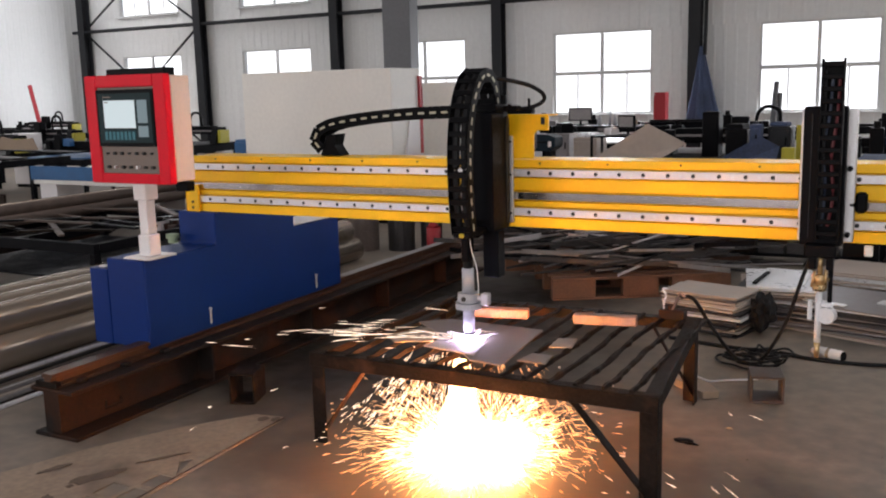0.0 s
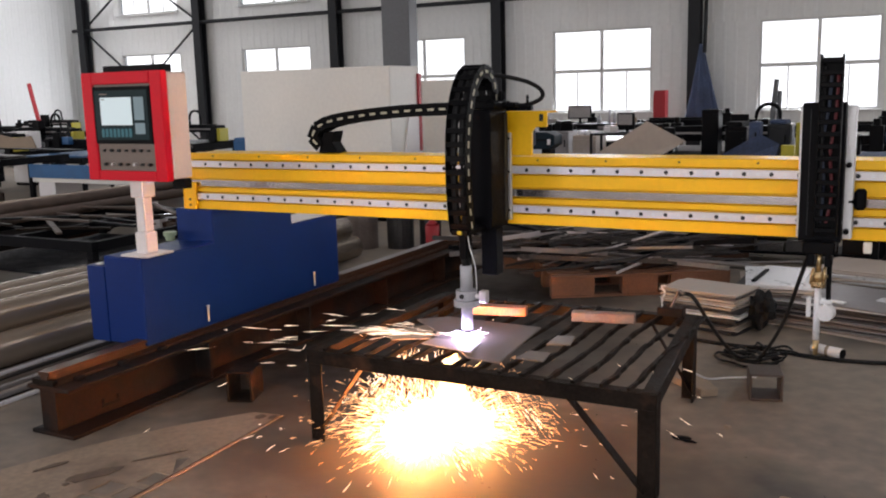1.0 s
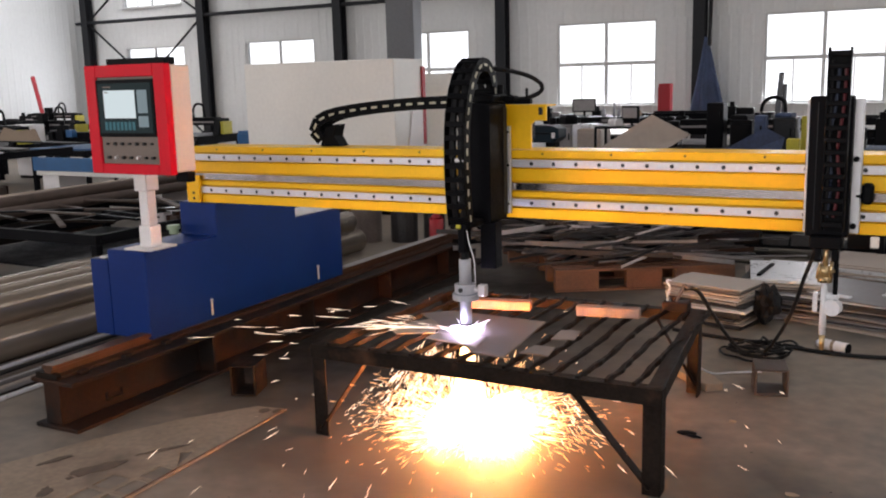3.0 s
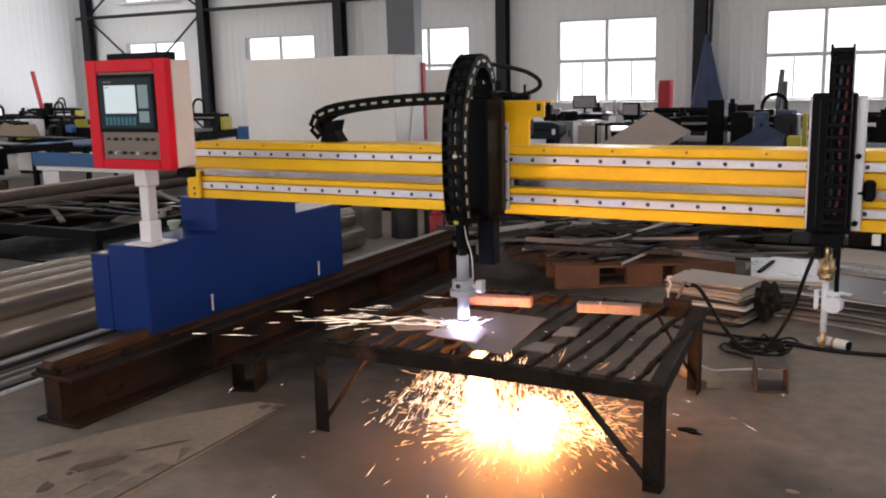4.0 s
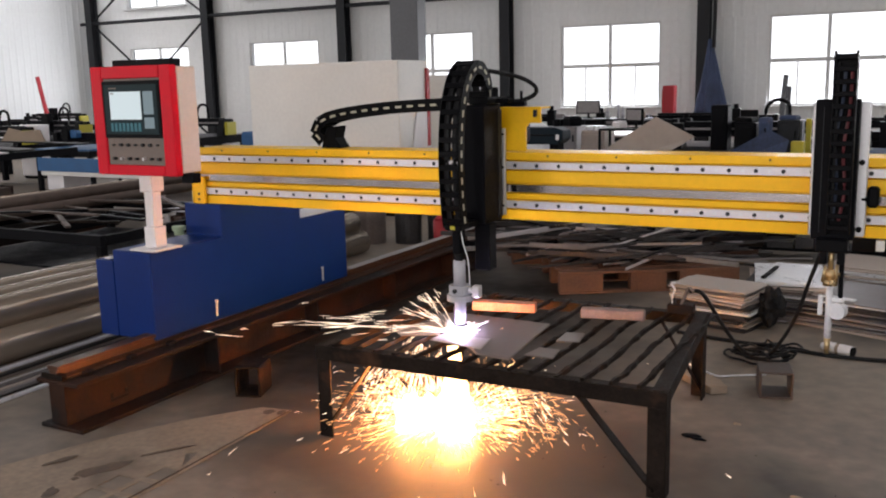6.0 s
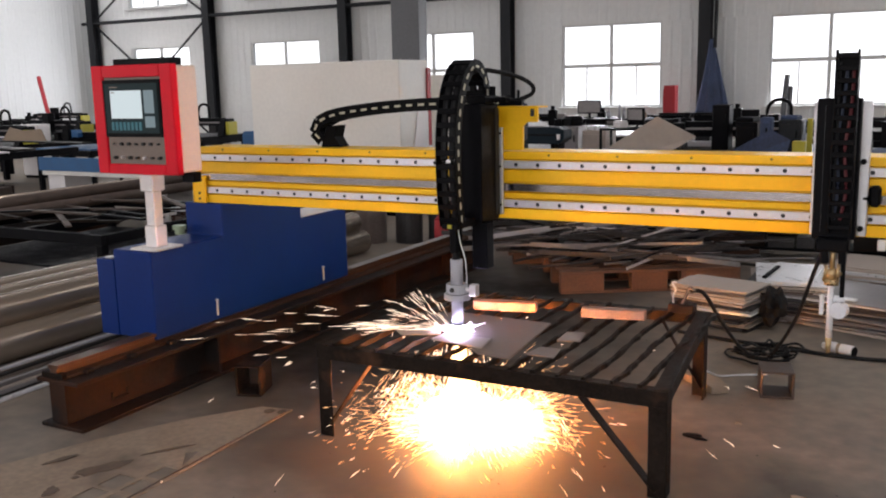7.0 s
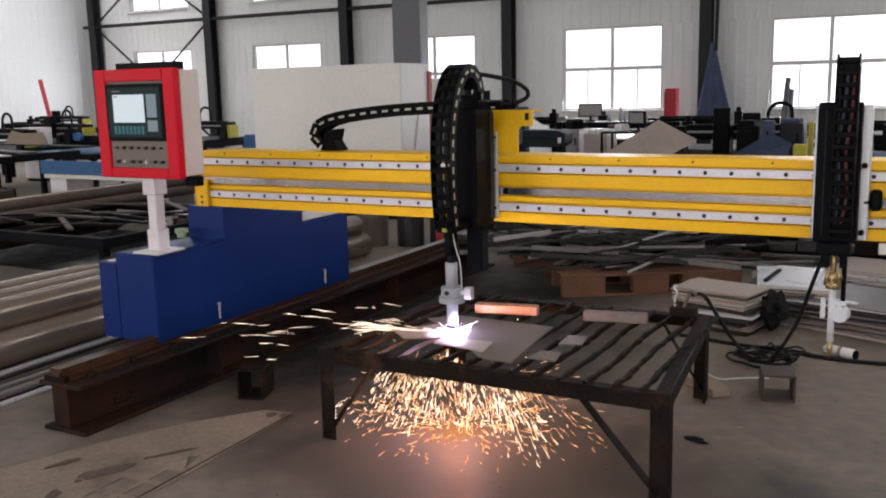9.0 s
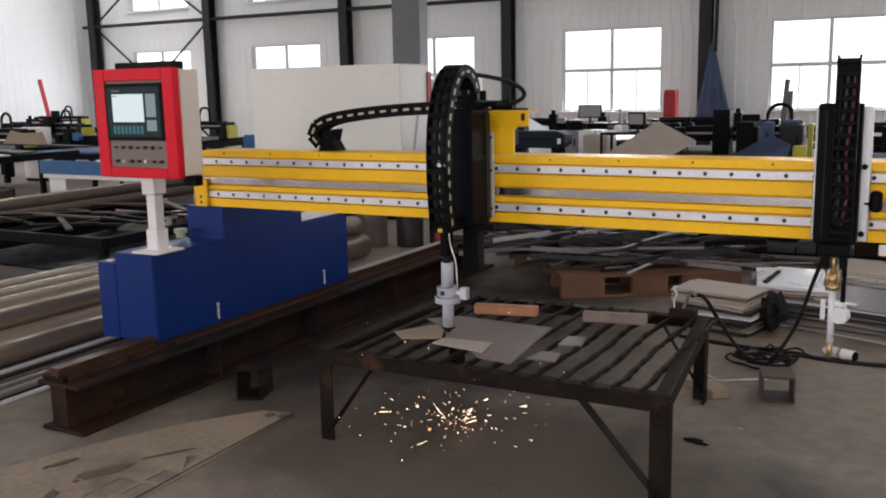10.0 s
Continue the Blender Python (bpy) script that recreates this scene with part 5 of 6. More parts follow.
# ---- sheet stacks ----
def sheet_stack(x, y, turn, n, sx, sy, label, seed, thick=0.028, top=None, loose=8):
    t = thing("sheet_stack", 0, 0, 0, label, "sheet stack", "sheet stacks")
    rng = random.Random(seed)
    z = 0.0
    thick, n = thick / 2, 2 * n
    for k in range(n):
        h = thick * rng.uniform(0.6, 1.3)
        bm = box(-sx / 2, sx / 2, -sy / 2, sy / 2, z, z + h - 0.003, 0.002)
        m = pose(rng.uniform(-0.03, 0.03), rng.uniform(-0.03, 0.03), 0, 0, 0, rng.uniform(-loose, loose))
        bmesh.ops.transform(bm, matrix=m, verts=bm.verts)
        part("sheet", bm, top if (top and k == n - 1) else rng.choice((M_STACK, M_STACK, M_BARBROWN, M_SCRAP, M_DULL, M_LIGHTSHEET)), t)
        z += h
    t.matrix_basis = pose(x, y, 0, 0, 0, turn)
    return z


sheet_stack(-0.72, 2.20, -14, 9, 0.56, 0.38, "stack of brown-grey steel sheets on the floor", 1, 0.032, M_STACK, 5)
top = sheet_stack(0.20, 2.60, -14, 7, 0.95, 0.7, "loose stack of steel sheets on the floor", 2, 0.03)
flat_sheet("white_strip", [(-0.12, 2.42), (0.16, 2.30), (0.18, 2.36), (-0.10, 2.48)], top + 0.001, 0.008, M_LIGHTSHEET, "narrow white strip on the loose sheets")
flat_sheet("white_strip", [(0.36, 2.48), (0.62, 2.36), (0.66, 2.46), (0.40, 2.58)], top + 0.001, 0.01, M_LIGHTSHEET, "white bent sheet piece on the loose sheets")
top = sheet_stack(-0.32, 2.78, 5, 9, 0.50, 0.80, "stack of steel sheets with a bright sheet on top", 3, 0.034, M_LIGHTSHEET, 6)
sheet_stack(0.36, 3.6, -6, 8, 0.9, 0.6, "stack of dark steel sheets", 4, 0.03)
flat_sheet("bright_sheet", [(-0.48, 2.36), (-0.46, 3.10), (-0.12, 3.06), (-0.12, 2.34)], top + 0.002, 0.018, M_LIGHTSHEET, "bright bare sheet with dark edge on the stack")
solid("angle_bar", bar((-0.45, 2.42, top + 0.03), (-0.42, 2.86, top + 0.03), 0.03, 0.018, 0.003), M_BLACK, "black bar lying on a bright sheet", "steel bar")
flat_sheet("white_scrap", [(-6.10, 2.18), (-5.78, 2.14), (-5.72, 2.28), (-6.02, 2.36)], 0.575, 0.01, M_LIGHTSHEET, "white flat sheet piece on the frame")


def dark_bundle():
    bm = bmesh.new()
    bmesh.ops.create_icosphere(bm, subdivisions=3, radius=1.0)
    for v in bm.verts:
        n = noise.noise(v.co * 2.3) * 0.5 + noise.noise(v.co * 6) * 0.28
        v.co = v.co * (1 + n)
        v.co.x, v.co.y, v.co.z = v.co.x * 0.085 - 0.34, v.co.y * 0.08 + 2.14, v.co.z * 0.13 + 0.16
    return solid("crumpled_bag", bm, M_RUBBER, "crumpled black plastic bundle by the sheets", "plastic bag")


dark_bundle()

# ---- loose things on the floor ----
def bottle():
    a, b = Vector((0.06, 1.73, 0.034)), Vector((0.215, 1.66, 0.034))
    d = (b - a).normalized()
    t = thing("spray_can", 0.14, 1.69, 0, "white spray can lying on the floor", "can")
    part("body", rod(a, b, 0.034, 18), M_WHITE, t, "", True)
    part("shoulder", rod(a - d * 0.035, a, 0.016, 18, 0.034), M_WHITE, t, "", True)
    part("base_rim", rod(b, b + d * 0.01, 0.030, 18), M_BLACK, t)
    part("label_bar", rod(a + d * 0.07, a + d * 0.09, 0.0347, 18), M_CARD, t)


bottle()
solid("floor_cable", tube([(-0.9, 1.78, 0.012), (-0.55, 1.70, 0.012), (-0.2, 1.66, 0.012), (0.1, 1.60, 0.012), (0.4, 1.62, 0.012), (0.8, 1.75, 0.012), (1.5, 1.8, 0.012)], 0.013), M_RUBBER, "black cable lying across the floor", "cable")


def cable_coil():
    t = thing("cable_coil", -0.32, 1.35, 0, "tangled black welding cable on the floor", "cable")
    rng = random.Random(3)
    for k in range(5):
        pts = []
        for i in range(15):
            a = 6.2832 * i / 13
            r = 0.04 + 0.13 * rng.random()
            pts.append((-0.32 + r * math.cos(a) * 1.3 + 0.03 * k, 1.36 + r * math.sin(a), 0.014 + 0.02 * k + 0.01 * rng.random()))
        part("loop", tube(pts, 0.0075, 6), M_RUBBER, t)
    part("earth_lead", tube([(-0.525, 0.50, 0.600), (-0.47, 0.56, 0.58), (-0.42, 0.75, 0.40), (-0.37, 1.0, 0.20), (-0.33, 1.2, 0.08), (-0.30, 1.33, 0.05)], 0.011), M_RUBBER, t)
    part("torch_lead", tube([(0.19, -0.06, 0.99), (0.12, 0.15, 0.80), (0.02, 0.5, 0.52), (-0.10, 0.9, 0.27), (-0.2, 1.2, 0.10), (-0.28, 1.36, 0.04)], 0.010), M_RUBBER, t)
    part("wire", tube([(-0.55, 1.0, 0.01), (-0.45, 0.92, 0.01), (-0.35, 0.98, 0.01), (-0.2, 1.06, 0.01)], 0.006), M_TRANSLUCENT, t, "pale wire")


cable_coil()


def earth_clamp():
    t = thing("earth_clamp", -0.56, 0.53, TZ, "rusty earth clamp on the table corner", "clamp")
    part("jaw", join(box(-0.64, -0.50, 0.47, 0.55, TZ + 0.002, TZ + 0.055, 0.006), rod((-0.58, 0.50, TZ + 0.055), (-0.58, 0.50, TZ + 0.08), 0.016, 10)), M_RUST, t)
    part("lever", join(bar((-0.57, 0.50, TZ + 0.05), (-0.53, 0.50, TZ + 0.15), 0.03, 0.014), bar((-0.53, 0.50, TZ + 0.15), (-0.50, 0.50, TZ + 0.13), 0.03, 0.012)), M_PLATE, t)
    part("wire_hook", tube([(-0.615, 0.50, TZ + 0.01), (-0.618, 0.50, TZ + 0.09), (-0.605, 0.50, TZ + 0.13), (-0.625, 0.50, TZ + 0.165), (-0.60, 0.50, TZ + 0.17)], 0.006, 6), M_TRANSLUCENT, t, "pale bent wire")


earth_clamp()
solid("wood_block", prism([(-0.70, 0.86), (-0.42, 0.60), (-0.34, 0.66), (-0.40, 0.76), (-0.60, 0.94)], 2, 0.0, 0.045, 0.004), M_CARD, "tan wooden block on the floor by the table leg", "wood block")
for k, (x, y, sx, sy) in enumerate(((-0.37, -0.05, 0.05, 0.03), (-0.33, -0.08, 0.04, 0.012), (-0.20, 0.2, 0.02, 0.008), (0.18, -0.55, 0.03, 0.012), (-0.52, -0.02, 0.03, 0.01))):
    bm = bmesh.new()
    bmesh.ops.create_icosphere(bm, subdivisions=2, radius=1.0)
    for v in bm.verts:
        v.co *= 1 + 0.4 * noise.noise(v.co * 2 + Vector((k, 0, 0)))
        v.co = Vector((v.co.x * sx + x, v.co.y * sy + y, max(0.001, v.co.z * 0.008 + 0.005)))
    solid("slag_piece", bm, M_BLACKMETAL if k not in (2, 3) else M_CARD, "small dark slag scrap on the floor", "slag", "floor litter")


def floor_board():
    """A large brown sheet with torn edge and a cut-out skeleton along one side."""
    t = thing("floor_sheet", -2.75, -1.3, 0, "brown sheet on the floor with cut-out holes", "floor sheet")
    loops = [[(-3.18, -2.6), (-3.20, -1.79), (-3.04, -1.36), (-2.83, -0.95), (-2.58, -0.62), (-2.40, -0.59), (-2.355, -1.46), (-2.335, -2.6)]]
    # square cells cut out beside the straight edge
    for x0, y0 in ((-2.475, -1.575), (-2.60, -1.735), (-2.465, -1.735), (-2.60, -1.89), (-2.465, -1.89), (-2.60, -2.045), (-2.465, -2.045)):
        loops.append([(x0, y0), (x0, y0 + 0.125), (x0 + 0.105, y0 + 0.125), (x0 + 0.105, y0)])
    # a torn wedge
    loops.append([(-2.40, -1.42), (-2.50, -1.29), (-2.455, -1.245)])
    bm = bmesh.new()
    rims = []
    for loop in loops:
        vs = [bm.verts.new((x, y, 0.001)) for x, y in loop]
        rims += [bm.edges.new((p, q)) for p, q in zip(vs, vs[1:] + vs[:1])]
    bmesh.ops.triangle_fill(bm, use_beauty=True, edges=rims)
    up = bmesh.ops.extrude_face_region(bm, geom=bm.faces[:])
    bmesh.ops.translate(bm, verts=[g for g in up["geom"] if isinstance(g, bmesh.types.BMVert)], vec=(0, 0, 0.005))
    bmesh.ops.recalc_face_normals(bm, faces=bm.faces[:])
    part("sheet", bm, M_FLOORSHEET, t)
    part("edge_strip", bar((-2.40, -0.60, 0.0075), (-2.345, -2.55, 0.0075), 0.006, 0.006, 0.001), M_OFFCUT, t, "raised cut edge")
    for k, (x, y, sx, sy, turn) in enumerate(((-2.705, -1.57, 0.045, 0.11, -25), (-2.76, -1.66, 0.05, 0.05, 10), (-2.75, -1.73, 0.014, 0.018, 0), (-2.73, -1.88, 0.03, 0.05, 30), (-2.49, -0.67, 0.028, 0.032, 0), (-2.425, -0.65, 0.022, 0.03, 0), (-2.60, -1.31, 0.012, 0.13, -33), (-2.98, -1.62, 0.02, 0.08, -20))):
        bm = bmesh.new()
        c, d = math.cos(radians(turn)), math.sin(radians(turn))
        n = 26
        ring = []
        for i in range(n):
            a = 6.2832 * i / n
            g = 1 + 0.45 * noise.noise(Vector((2 * math.cos(a), 2 * math.sin(a), 3.7 * k)))
            u, v = sx * g * math.cos(a), sy * g * math.sin(a)
            ring.append(bm.verts.new((x + u * c - v * d, y + u * d + v * c, 0.0065 + 0.0005 * k)))
        f = bm.faces.new(ring)
        e = bmesh.ops.extrude_face_region(bm, geom=[f])
        bmesh.ops.translate(bm, verts=[g for g in e["geom"] if isinstance(g, bmesh.types.BMVert)], vec=(0, 0, 0.0015))
        bmesh.ops.recalc_face_normals(bm, faces=bm.faces[:])
        part("torn_patch", bm, M_TORN, t, "dark brown torn patch")


floor_board()


def floor_grit():
    rng = random.Random(77)
    verts, faces = [], []
    for _ in range(80):
        x, y = rng.uniform(-3.0, 0.7), rng.uniform(-2.2, 2.6)
        if rng.random() < 0.4:
            x, y = rng.gauss(-1.3, 0.7), rng.gauss(-0.4, 0.6)
        s = rng.uniform(0.002, 0.006)
        i = len(verts)
        for k in range(5):
            a = 1.2566 * k + rng.uniform(-0.3, 0.3)
            verts.append((x + s * math.cos(a) * rng.uniform(0.6, 1.6), y + s * math.sin(a), 0.0005))
        verts.append((x, y, 0.0005 + s * 0.5))
        faces += [(i + k, i + (k + 1) % 5, i + 5) for k in range(5)]
    me = bpy.data.meshes.new("floor_grit")
    me.from_pydata(verts, [], faces)
    me.materials.append(M_TABLE)
    tagged(new("floor_grit", me), "small dark slag grains strewn on the concrete", "slag grains", kind="stuff")


floor_grit()


# ---- arc and sparks ----
M_ARC = glowing("plasma_arc", (0.66, 0.60, 1.0), 560.0)
M_CORE = glowing("white_hot_melt", (1.0, 0.35, 0.09), 215.0)
M_HOT = glowing("white_hot_sparks", (1.0, 0.60, 0.25), 7.0, False)
M_WARM = glowing("orange_sparks", (1.0, 0.52, 0.22), 2.6, False)
M_PALE = glowing("pale_sparks", (1.0, 0.78, 0.58), 3.4, False)
M_EMBER = glowing("white_embers", (1.0, 0.74, 0.50), 6.0, False)
M_NEEDLE = glowing("arc_needles", (0.86, 0.80, 1.0), 9.0, False)
AX, AY, AZ = -1.405, -0.385, TZ + 0.024

# how strong the shower is, by seconds
SHOWER = [(0, 1.0), (0.3, 0.8), (0.5, 0.62), (0.6, 0.66), (0.9, 1.0), (1.2, 0.5), (1.5, 0.55), (1.8, 0.8), (2.1, 1.0), (2.5, 0.9), (2.7, 0.9), (3.8, 0.75), (4.0, 0.5), (4.4, 0.18), (4.7, 0.14), (5.0, 0.14), (5.3, 0.24), (5.5, 0.36), (5.7, 0.42), (6.8, 0.85), (7.0, 0.9), (7.5, 0.9), (8.0, 0.95), (8.2, 0.9), (8.5, 0.6), (8.7, 0.4), (9.0, 0.27), (9.2, 0.24), (9.5, 0.27), (9.6, 0.18), (9.7, 0.05), (10.0, 0.035)]
DRIFT = [(0, 0.032), (0.5, 0.035), (1.5, 0.034), (2.0, 0.022), (2.5, 0.012), (4.0, -0.014), (5.0, -0.035), (5.5, -0.045), (7.0, -0.075), (8.0, -0.096), (9.0, -0.114), (10.0, -0.135)]


SLEW = [(0, 0.0), (0.3, 0.06), (0.6, -0.2), (0.9, -0.15), (1.2, -0.28), (1.5, -0.16), (1.8, -0.18), (2.1, -0.15), (2.5, 0.02), (2.7, -0.02), (3.8, 0.26), (4.1, 0.28), (4.5, 0.05), (5.5, -0.12), (5.7, -0.12), (6.8, 0.02), (7.0, 0.08), (7.5, 0.03), (8.0, 0.13), (8.2, 0.18), (8.5, 0.30), (8.7, 0.22), (9.0, 0.02), (9.5, -0.26), (9.8, -0.05), (10.0, 0.02)]


SLEW_Y = [(0, -0.30), (0.3, -0.12), (0.6, -0.10), (0.9, -0.15), (1.2, -0.08), (1.5, -0.28), (1.8, -0.20), (2.1, -0.05), (2.7, -0.05), (3.8, -0.05), (5.0, 0.0), (7.0, -0.06), (8.2, -0.06), (9.0, 0.0), (10.0, 0.0)]


def between(table, t):
    for (a, u), (b, v) in zip(table, table[1:]):
        if t <= b:
            return u + (v - u) * (t - a) / (b - a)
    return table[-1][1]


def landing(t):
    """How far to the side of the cut the shower lands."""
    return between(SLEW, t) - 0.45 * between(SLEW_Y, t)


def streaks(rows):
    """Thin pointed splinters: (centre, direction, length, width)."""
    verts, faces = [], []
    for c, d, L, w in rows:
        d = Vector(d).normalized()
        q = d.to_track_quat("Z", "Y")
        i = len(verts)
        verts += [Vector(c) - d * L / 2, Vector(c) + d * L / 2]
        verts += [Vector(c) + q @ Vector((w / 2 * math.cos(a), w / 2 * math.sin(a), 0)) + d * L * 0.15 for a in (0, 2.094, 4.189)]
        for k in range(3):
            a, b = i + 2 + k, i + 2 + (k + 1) % 3
            faces += [(i, b, a), (i + 1, a, b)]
    return verts, faces


def spark_cloud(name, rows, mat, label):
    me = bpy.data.meshes.new(name)
    v, f = streaks(rows)
    me.from_pydata(v, [], f)
    me.materials.append(mat)
    return tagged(new(name, me), label, "sparks", kind="stuff")


MOVES = []  # thing, rows
TIMES = [k / 10 for k in range(101)]


def arc():
    bm = bmesh.new()
    bmesh.ops.create_icosphere(bm, subdivisions=3, radius=1.0)
    for v in bm.verts:
        s = 1 + 0.25 * noise.noise(v.co * 2.5)
        v.co = Vector((v.co.x * 0.052 * s, v.co.y * 0.046 * s, v.co.z * 0.022 * s))
    ob = part("plasma_arc", bm, M_ARC, None, "", True)
    tagged(ob, "blinding violet-white plasma arc under the torch nozzle", "plasma arc")
    rows = []
    rng = random.Random(1)
    for t in TIMES:
        on = t < 9.55
        rows.append((t, pose(AX + between(DRIFT, t) + rng.uniform(-0.006, 0.006), AY, AZ + 0.007 if on else -0.15, 0, 0, rng.uniform(0, 40))))
    MOVES.append((ob, rows))


arc()


def arc_glare(seed):
    """Short white needles on all sides of the arc, painted for its glare."""
    rng = random.Random(seed)
    rows = []
    for _ in range(46):
        a, el = rng.uniform(0, 6.2832), abs(rng.gauss(0.05, 0.22))
        d = Vector((math.cos(a) * math.cos(el), math.sin(a) * math.cos(el), math.sin(el)))
        L = rng.uniform(0.02, 0.07) * (2.2 if rng.random() < 0.15 else 1)
        rows.append((d * (0.025 + L / 2), d, L, rng.uniform(0.0014, 0.0038)))
    ob = spark_cloud("arc_glare", rows, M_NEEDLE, "violet-white needles painted for the glare of the arc")
    keys = [(t, pose(AX + between(DRIFT, t), AY, AZ if t < 9.55 else -0.5, 0, 0, rng.uniform(0, 80))) for t in TIMES]
    MOVES.append((ob, keys))


for seed in (61, 62, 63):
    arc_glare(seed)


def melt_cores():
    rng = random.Random(2)
    N = 9
    for k in range(N):
        bm = bmesh.new()
        bmesh.ops.create_icosphere(bm, subdivisions=3, radius=1.0)
        a, r = 2.4 * k, 0.06 + 0.20 * math.sqrt(k / N)
        # Lump 0 hides behind the front rail, added to light the floor.
        if k == 0:
            cx, cy, cz, sx, sy, sz = 0.0, 0.0, 0.29, 0.052, 0.046, 0.02
        else:
            cx, cy, cz = r * math.cos(a), r * math.sin(a) * 0.9, 0.05
            sx, sy, sz = rng.uniform(0.06, 0.10), rng.uniform(0.06, 0.10), rng.uniform(0.05, 0.11)
        for v in bm.verts:
            s = 1 + 0.5 * noise.noise(v.co * 2.2 + Vector((k, 0, 0))) + 0.25 * noise.noise(v.co * 5)
            v.co = Vector((v.co.x * sx * s + cx, v.co.y * sy * s + cy, v.co.z * sz * s + cz))
        ob = part("melt_spray", bm, M_CORE, None, "", True)
        tagged(ob, "white-hot spray of molten steel under the table", "molten spray", "melt sprays")
        thr = (0.10, 0.32, 0.38, 0.44, 0.52, 0.60, 0.68, 0.76, 0.84)[k]
        rows = []
        for t in TIMES:
            up = between(SHOWER, t) > thr
            rows.append((t, pose(AX + 0.01 + between(DRIFT, t) + landing(t) * (1 if k else 0.4), AY - 0.02 + between(SLEW_Y, t) * (1 if k else 0.1), 0.0 if up else -0.75, 0, 0, rng.uniform(0, 60))))
        MOVES.append((ob, rows))


melt_cores()


def melt_column():
    """The jet of melt from the cut down to the floor: two ragged cones that widen downwards."""
    for k, (r, thr) in enumerate(((0.075, 0.40), (0.12, 0.62))):
        bm = bmesh.new()
        rings = []
        for i in range(13):
            u = i / 12
            ring = []
            for j in range(20):
                a = 6.2832 * j / 20
                w = (0.03 + r * u ** 1.5) * (1 + 0.35 * noise.noise(Vector((math.cos(a) * 2, math.sin(a) * 2, u * 5 + 9 * k))))
                ring.append(bm.verts.new((w * math.cos(a), w * math.sin(a), 0.42 - 0.40 * u)))
            rings.append(ring)
        for p, q in zip(rings, rings[1:]):
            for j in range(20):
                bm.faces.new((p[j], q[j], q[(j + 1) % 20], p[(j + 1) % 20]))
        bm.faces.new(rings[0])
        bm.faces.new(rings[-1][::-1])
        ob = part("melt_column", bm, M_JET, None, "", True)
        tagged(ob, "white-hot jet of molten steel falling from the cut", "molten spray", "melt sprays")
        rng = random.Random(70 + k)
        rows = []
        for t in TIMES:
            up = between(SHOWER, t) > thr
            rows.append((t, pose(AX + between(DRIFT, t) + 0.35 * between(SLEW, t), AY - 0.02 + 0.3 * between(SLEW_Y, t), 0.0 if up else -0.75, 0, 0, rng.uniform(0, 60))))
        MOVES.append((ob, rows))


M_JET = glowing("white_hot_jet", (1.0, 0.55, 0.2), 12.0)
melt_column()


def splash(n, lo, hi, r0, r1, count, size, mat, label, seed, flat=0.75):
    """Sprays of splinters that burst outwards from the floor under the cut."""
    rng = random.Random(seed)
    for k in range(n):
        rows = []
        for _ in range(count):
            a = rng.uniform(0, 6.2832)
            el = rng.uniform(0.02, flat) * rng.random()
            r = r0 + (r1 - r0) * rng.random() ** 1.3
            d = Vector((math.cos(a) * math.cos(el), math.sin(a) * math.cos(el), math.sin(el) + 0.05))
            c = d * r
            dd = Vector((d.x, d.y, d.z - 0.5 * r + rng.uniform(-0.2, 0.2))) + Vector((rng.gauss(0, 0.15), rng.gauss(0, 0.15), 0))
            L = size * rng.uniform(0.4, 2.4)
            rows.append(((c.x, c.y, max(0.015, c.z)), dd, L, rng.uniform(0.0018, 0.0044)))
        ob = spark_cloud("spark_burst", rows, mat, label)
        thr = lo + (hi - lo) * k / max(1, n - 1)
        keys = []
        turn = rng.uniform(0, 360)
        for t in TIMES:
            turn += rng.uniform(15, 70)
            up = between(SHOWER, t) > thr
            keys.append((t, pose(AX + 0.01 + between(DRIFT, t) + landing(t) + rng.uniform(-0.04, 0.04), AY - 0.02 + between(SLEW_Y, t) + rng.uniform(-0.04, 0.04), rng.uniform(-0.02, 0.03) if up else -0.9, 0, 0, turn)))
        MOVES.append((ob, keys))


splash(14, 0.28, 0.9, 0.05, 0.42, 210, 0.055, M_HOT, "dense white-hot sparks bursting over the floor", 21, 0.95)
splash(10, 0.24, 0.9, 0.15, 0.60, 140, 0.05, M_WARM, "orange sparks spraying outwards over the floor", 22, 0.8)
splash(5, 0.10, 0.35, 0.18, 0.75, 70, 0.022, M_WARM, "scattered orange sparks bouncing on the floor", 23, 0.5)
splash(4, 0.0, 0.034, 0.05, 0.60, 22, 0.012, M_WARM, "few warm embers bouncing over the floor", 24, 1.2)
splash(4, 0.0, 0.034, 0.05, 0.75, 20, 0.010, M_EMBER, "few white-hot embers flying over the floor", 26, 1.5)
splash(2, 0.02, 0.034, 0.10, 0.45, 5, 0.05, M_EMBER, "single bright sparks flying under the table", 27, 1.3)
splash(2, 0.45, 0.7, 0.6, 1.6, 30, 0.035, M_PALE, "far flung pale sparks on the floor", 25, 0.15)


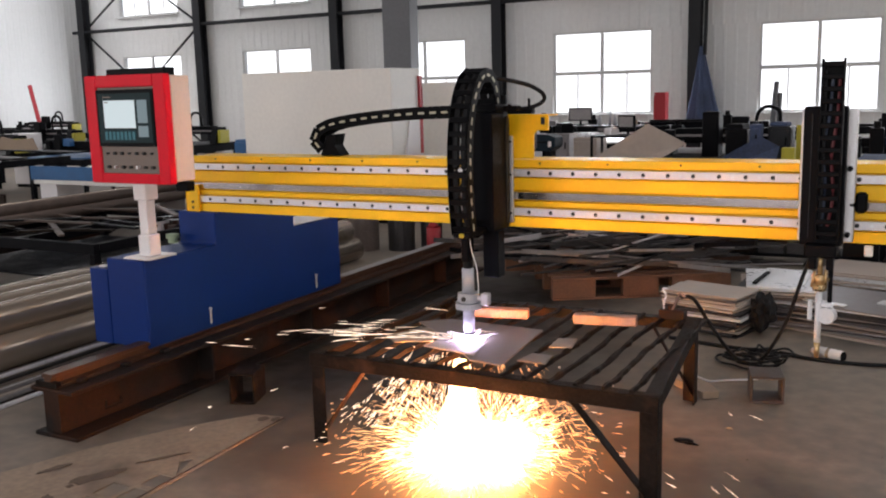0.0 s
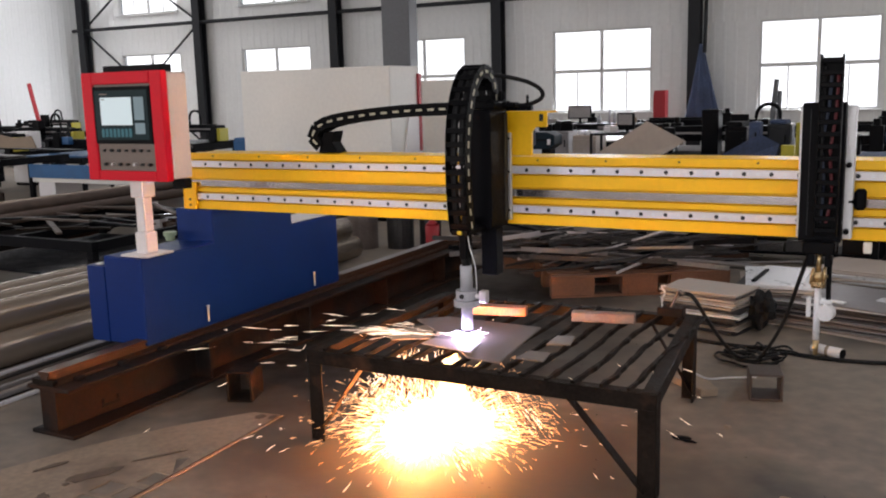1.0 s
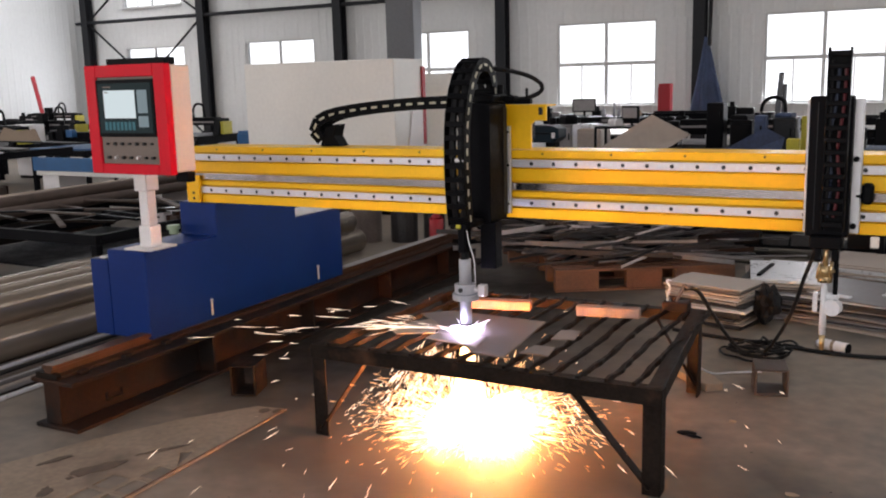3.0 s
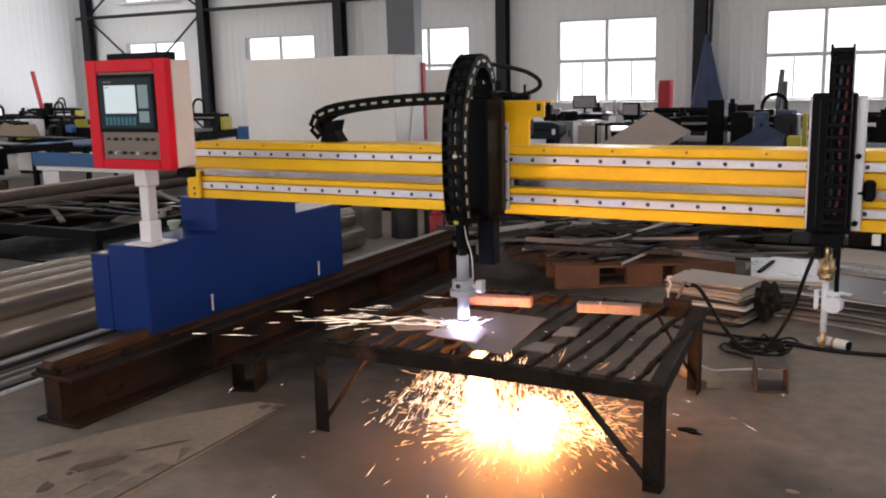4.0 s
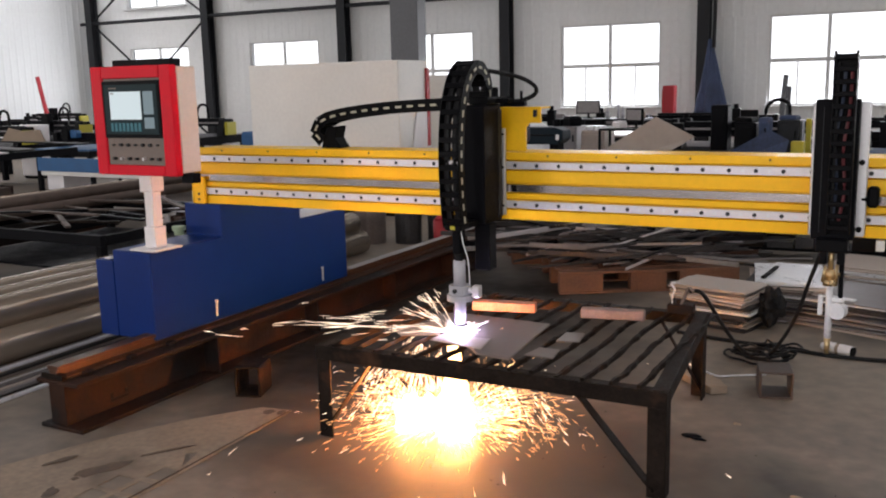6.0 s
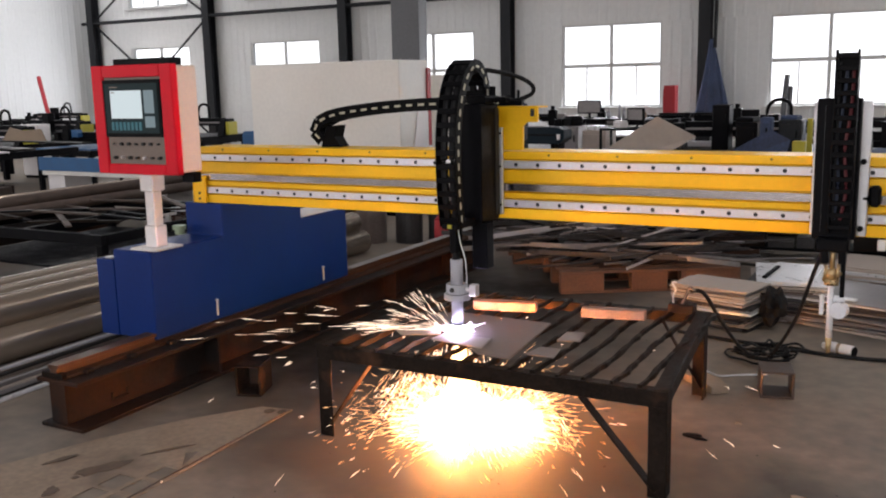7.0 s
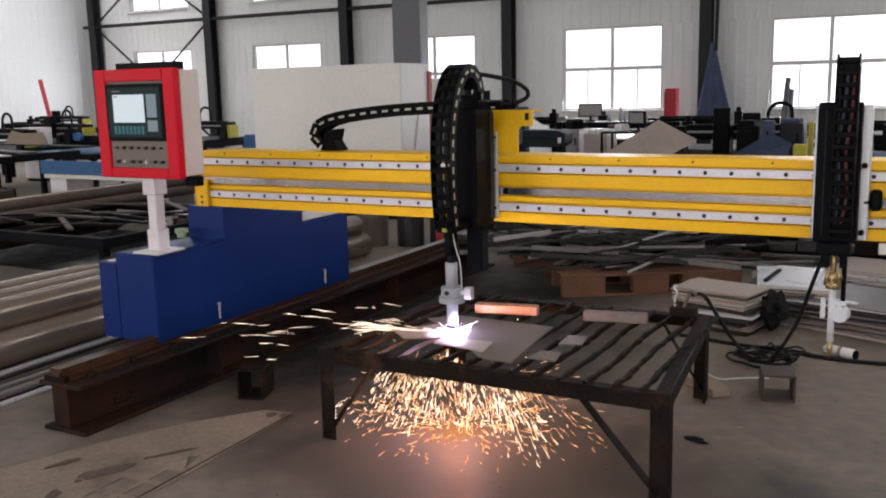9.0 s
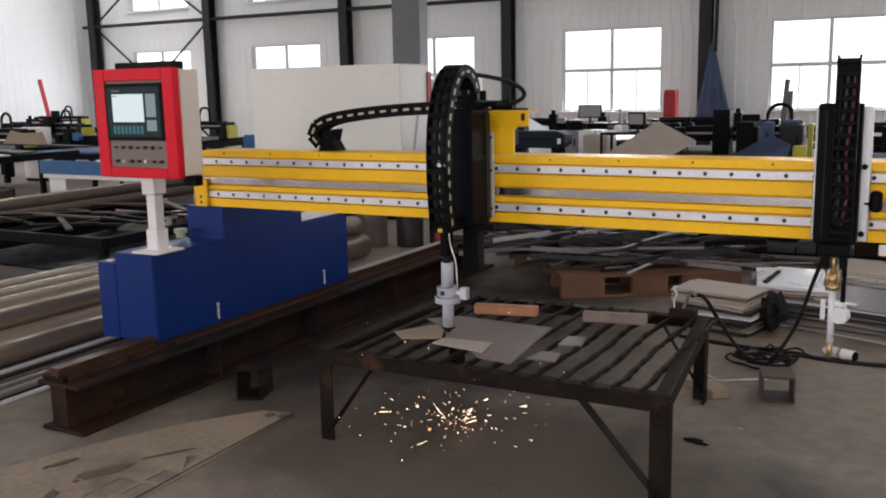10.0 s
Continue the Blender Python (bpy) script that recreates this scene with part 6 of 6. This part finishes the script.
def falling(n, lo, hi, count, seed):
    """Sheaves of sparks that fall from the cut in widening arcs."""
    rng = random.Random(seed)
    for k in range(n):
        side = (-0.30, -0.04, 0.12, -0.16, 0.32)[k % 5]
        rows = []
        for _ in range(count):
            u = rng.random()
            z = 0.41 - 0.40 * u
            a = rng.uniform(0, 6.2832)
            fan = rng.uniform(0.02, 0.07) + 0.24 * u ** 0.8 * rng.random()
            c = Vector((side + side * 0.8 * u + fan * math.cos(a), fan * 0.8 * math.sin(a), z))
            d = Vector((side * 0.9 + fan * math.cos(a) * 1.4, fan * math.sin(a), -0.45))
            rows.append((c, d, rng.uniform(0.012, 0.085), rng.uniform(0.0016, 0.0034)))
        ob = spark_cloud("falling_sparks", rows, M_EMBER if k % 2 else M_WARM, "pale yellow sparks falling from the cut")
        thr = lo + (hi - lo) * k / max(1, n - 1)
        ph = rng.random()
        keys = []
        for t in TIMES:
            up = between(SHOWER, t) > thr
            z = -0.16 * ((t / 0.3 + ph) % 1.0)
            keys.append((t, pose(AX + between(DRIFT, t) + 0.85 * between(SLEW, t), AY, z if up else -0.9, 0, 0, rng.uniform(-25, 25))))
        MOVES.append((ob, keys))


falling(17, 0.06, 0.42, 95, 31)


def plate_sparks(n, count, seed):
    """Flat fans of sparks that shoot off over the plate, away from the cut."""
    rng = random.Random(seed)
    for k in range(n):
        rows = []
        for _ in range(5 if k % 3 == 1 else count):
            a = math.pi + rng.gauss(0.27, 0.17 if k % 3 else 0.6)
            el = rng.gauss(0.06, 0.07) if k % 3 else rng.gauss(0.5, 0.3)
            r = rng.uniform(0.06, 0.42) if k % 3 else rng.uniform(0.05, 0.30)
            d = Vector((math.cos(a) * math.cos(el), math.sin(a) * math.cos(el), math.sin(el)))
            c = d * r + Vector((0, 0, -0.25 * r * r))
            if k % 3 == 1:  # the far flyers run wide apart
                c += Vector((rng.uniform(-0.25, 0.25), rng.uniform(-0.25, 0.2), rng.uniform(0.0, 0.16)))
            c.z = max(c.z, 0.012)
            rows.append((c, Vector((d.x, d.y, d.z - 0.4 * r)), rng.uniform(0.04, 0.22) * (1.0 if k % 3 else 0.7), rng.uniform(0.002, 0.0038)))
        ob = spark_cloud("plate_sparks", rows, M_PALE, "pale sparks shooting off across the plate")
        ph = rng.random()
        keys = []
        for t in TIMES:
            on = t < 9.6 and (k % 3 or 2.2 < t < 2.9 or 4.2 < t < 7.2 or 8.3 < t < 8.8)
            u = (t / 0.4 + ph) % 1.0
            out = u * (0.10, 1.0, 0.40)[k % 3]
            keys.append((t, pose(AX - out + between(DRIFT, t), AY - out * 0.25, (AZ - 0.22 * u * u * (1 if k % 3 == 1 else 0)) if on else -0.9, 0, 0, rng.uniform(-10, 10))))
        MOVES.append((ob, keys))


plate_sparks(11, 13, 41)


def motions():
    walk(carriage, [(t, pose(-1.33 + dx, -0.1, ZB)) for t, dx in DRIFT])
    walk(beam_chain_ob, [(t, pose(-2.2 + dx / 2, 0.22, ZT)) for t, dx in DRIFT])
    for ob, rows in MOVES:
        walk(ob, rows)


motions()
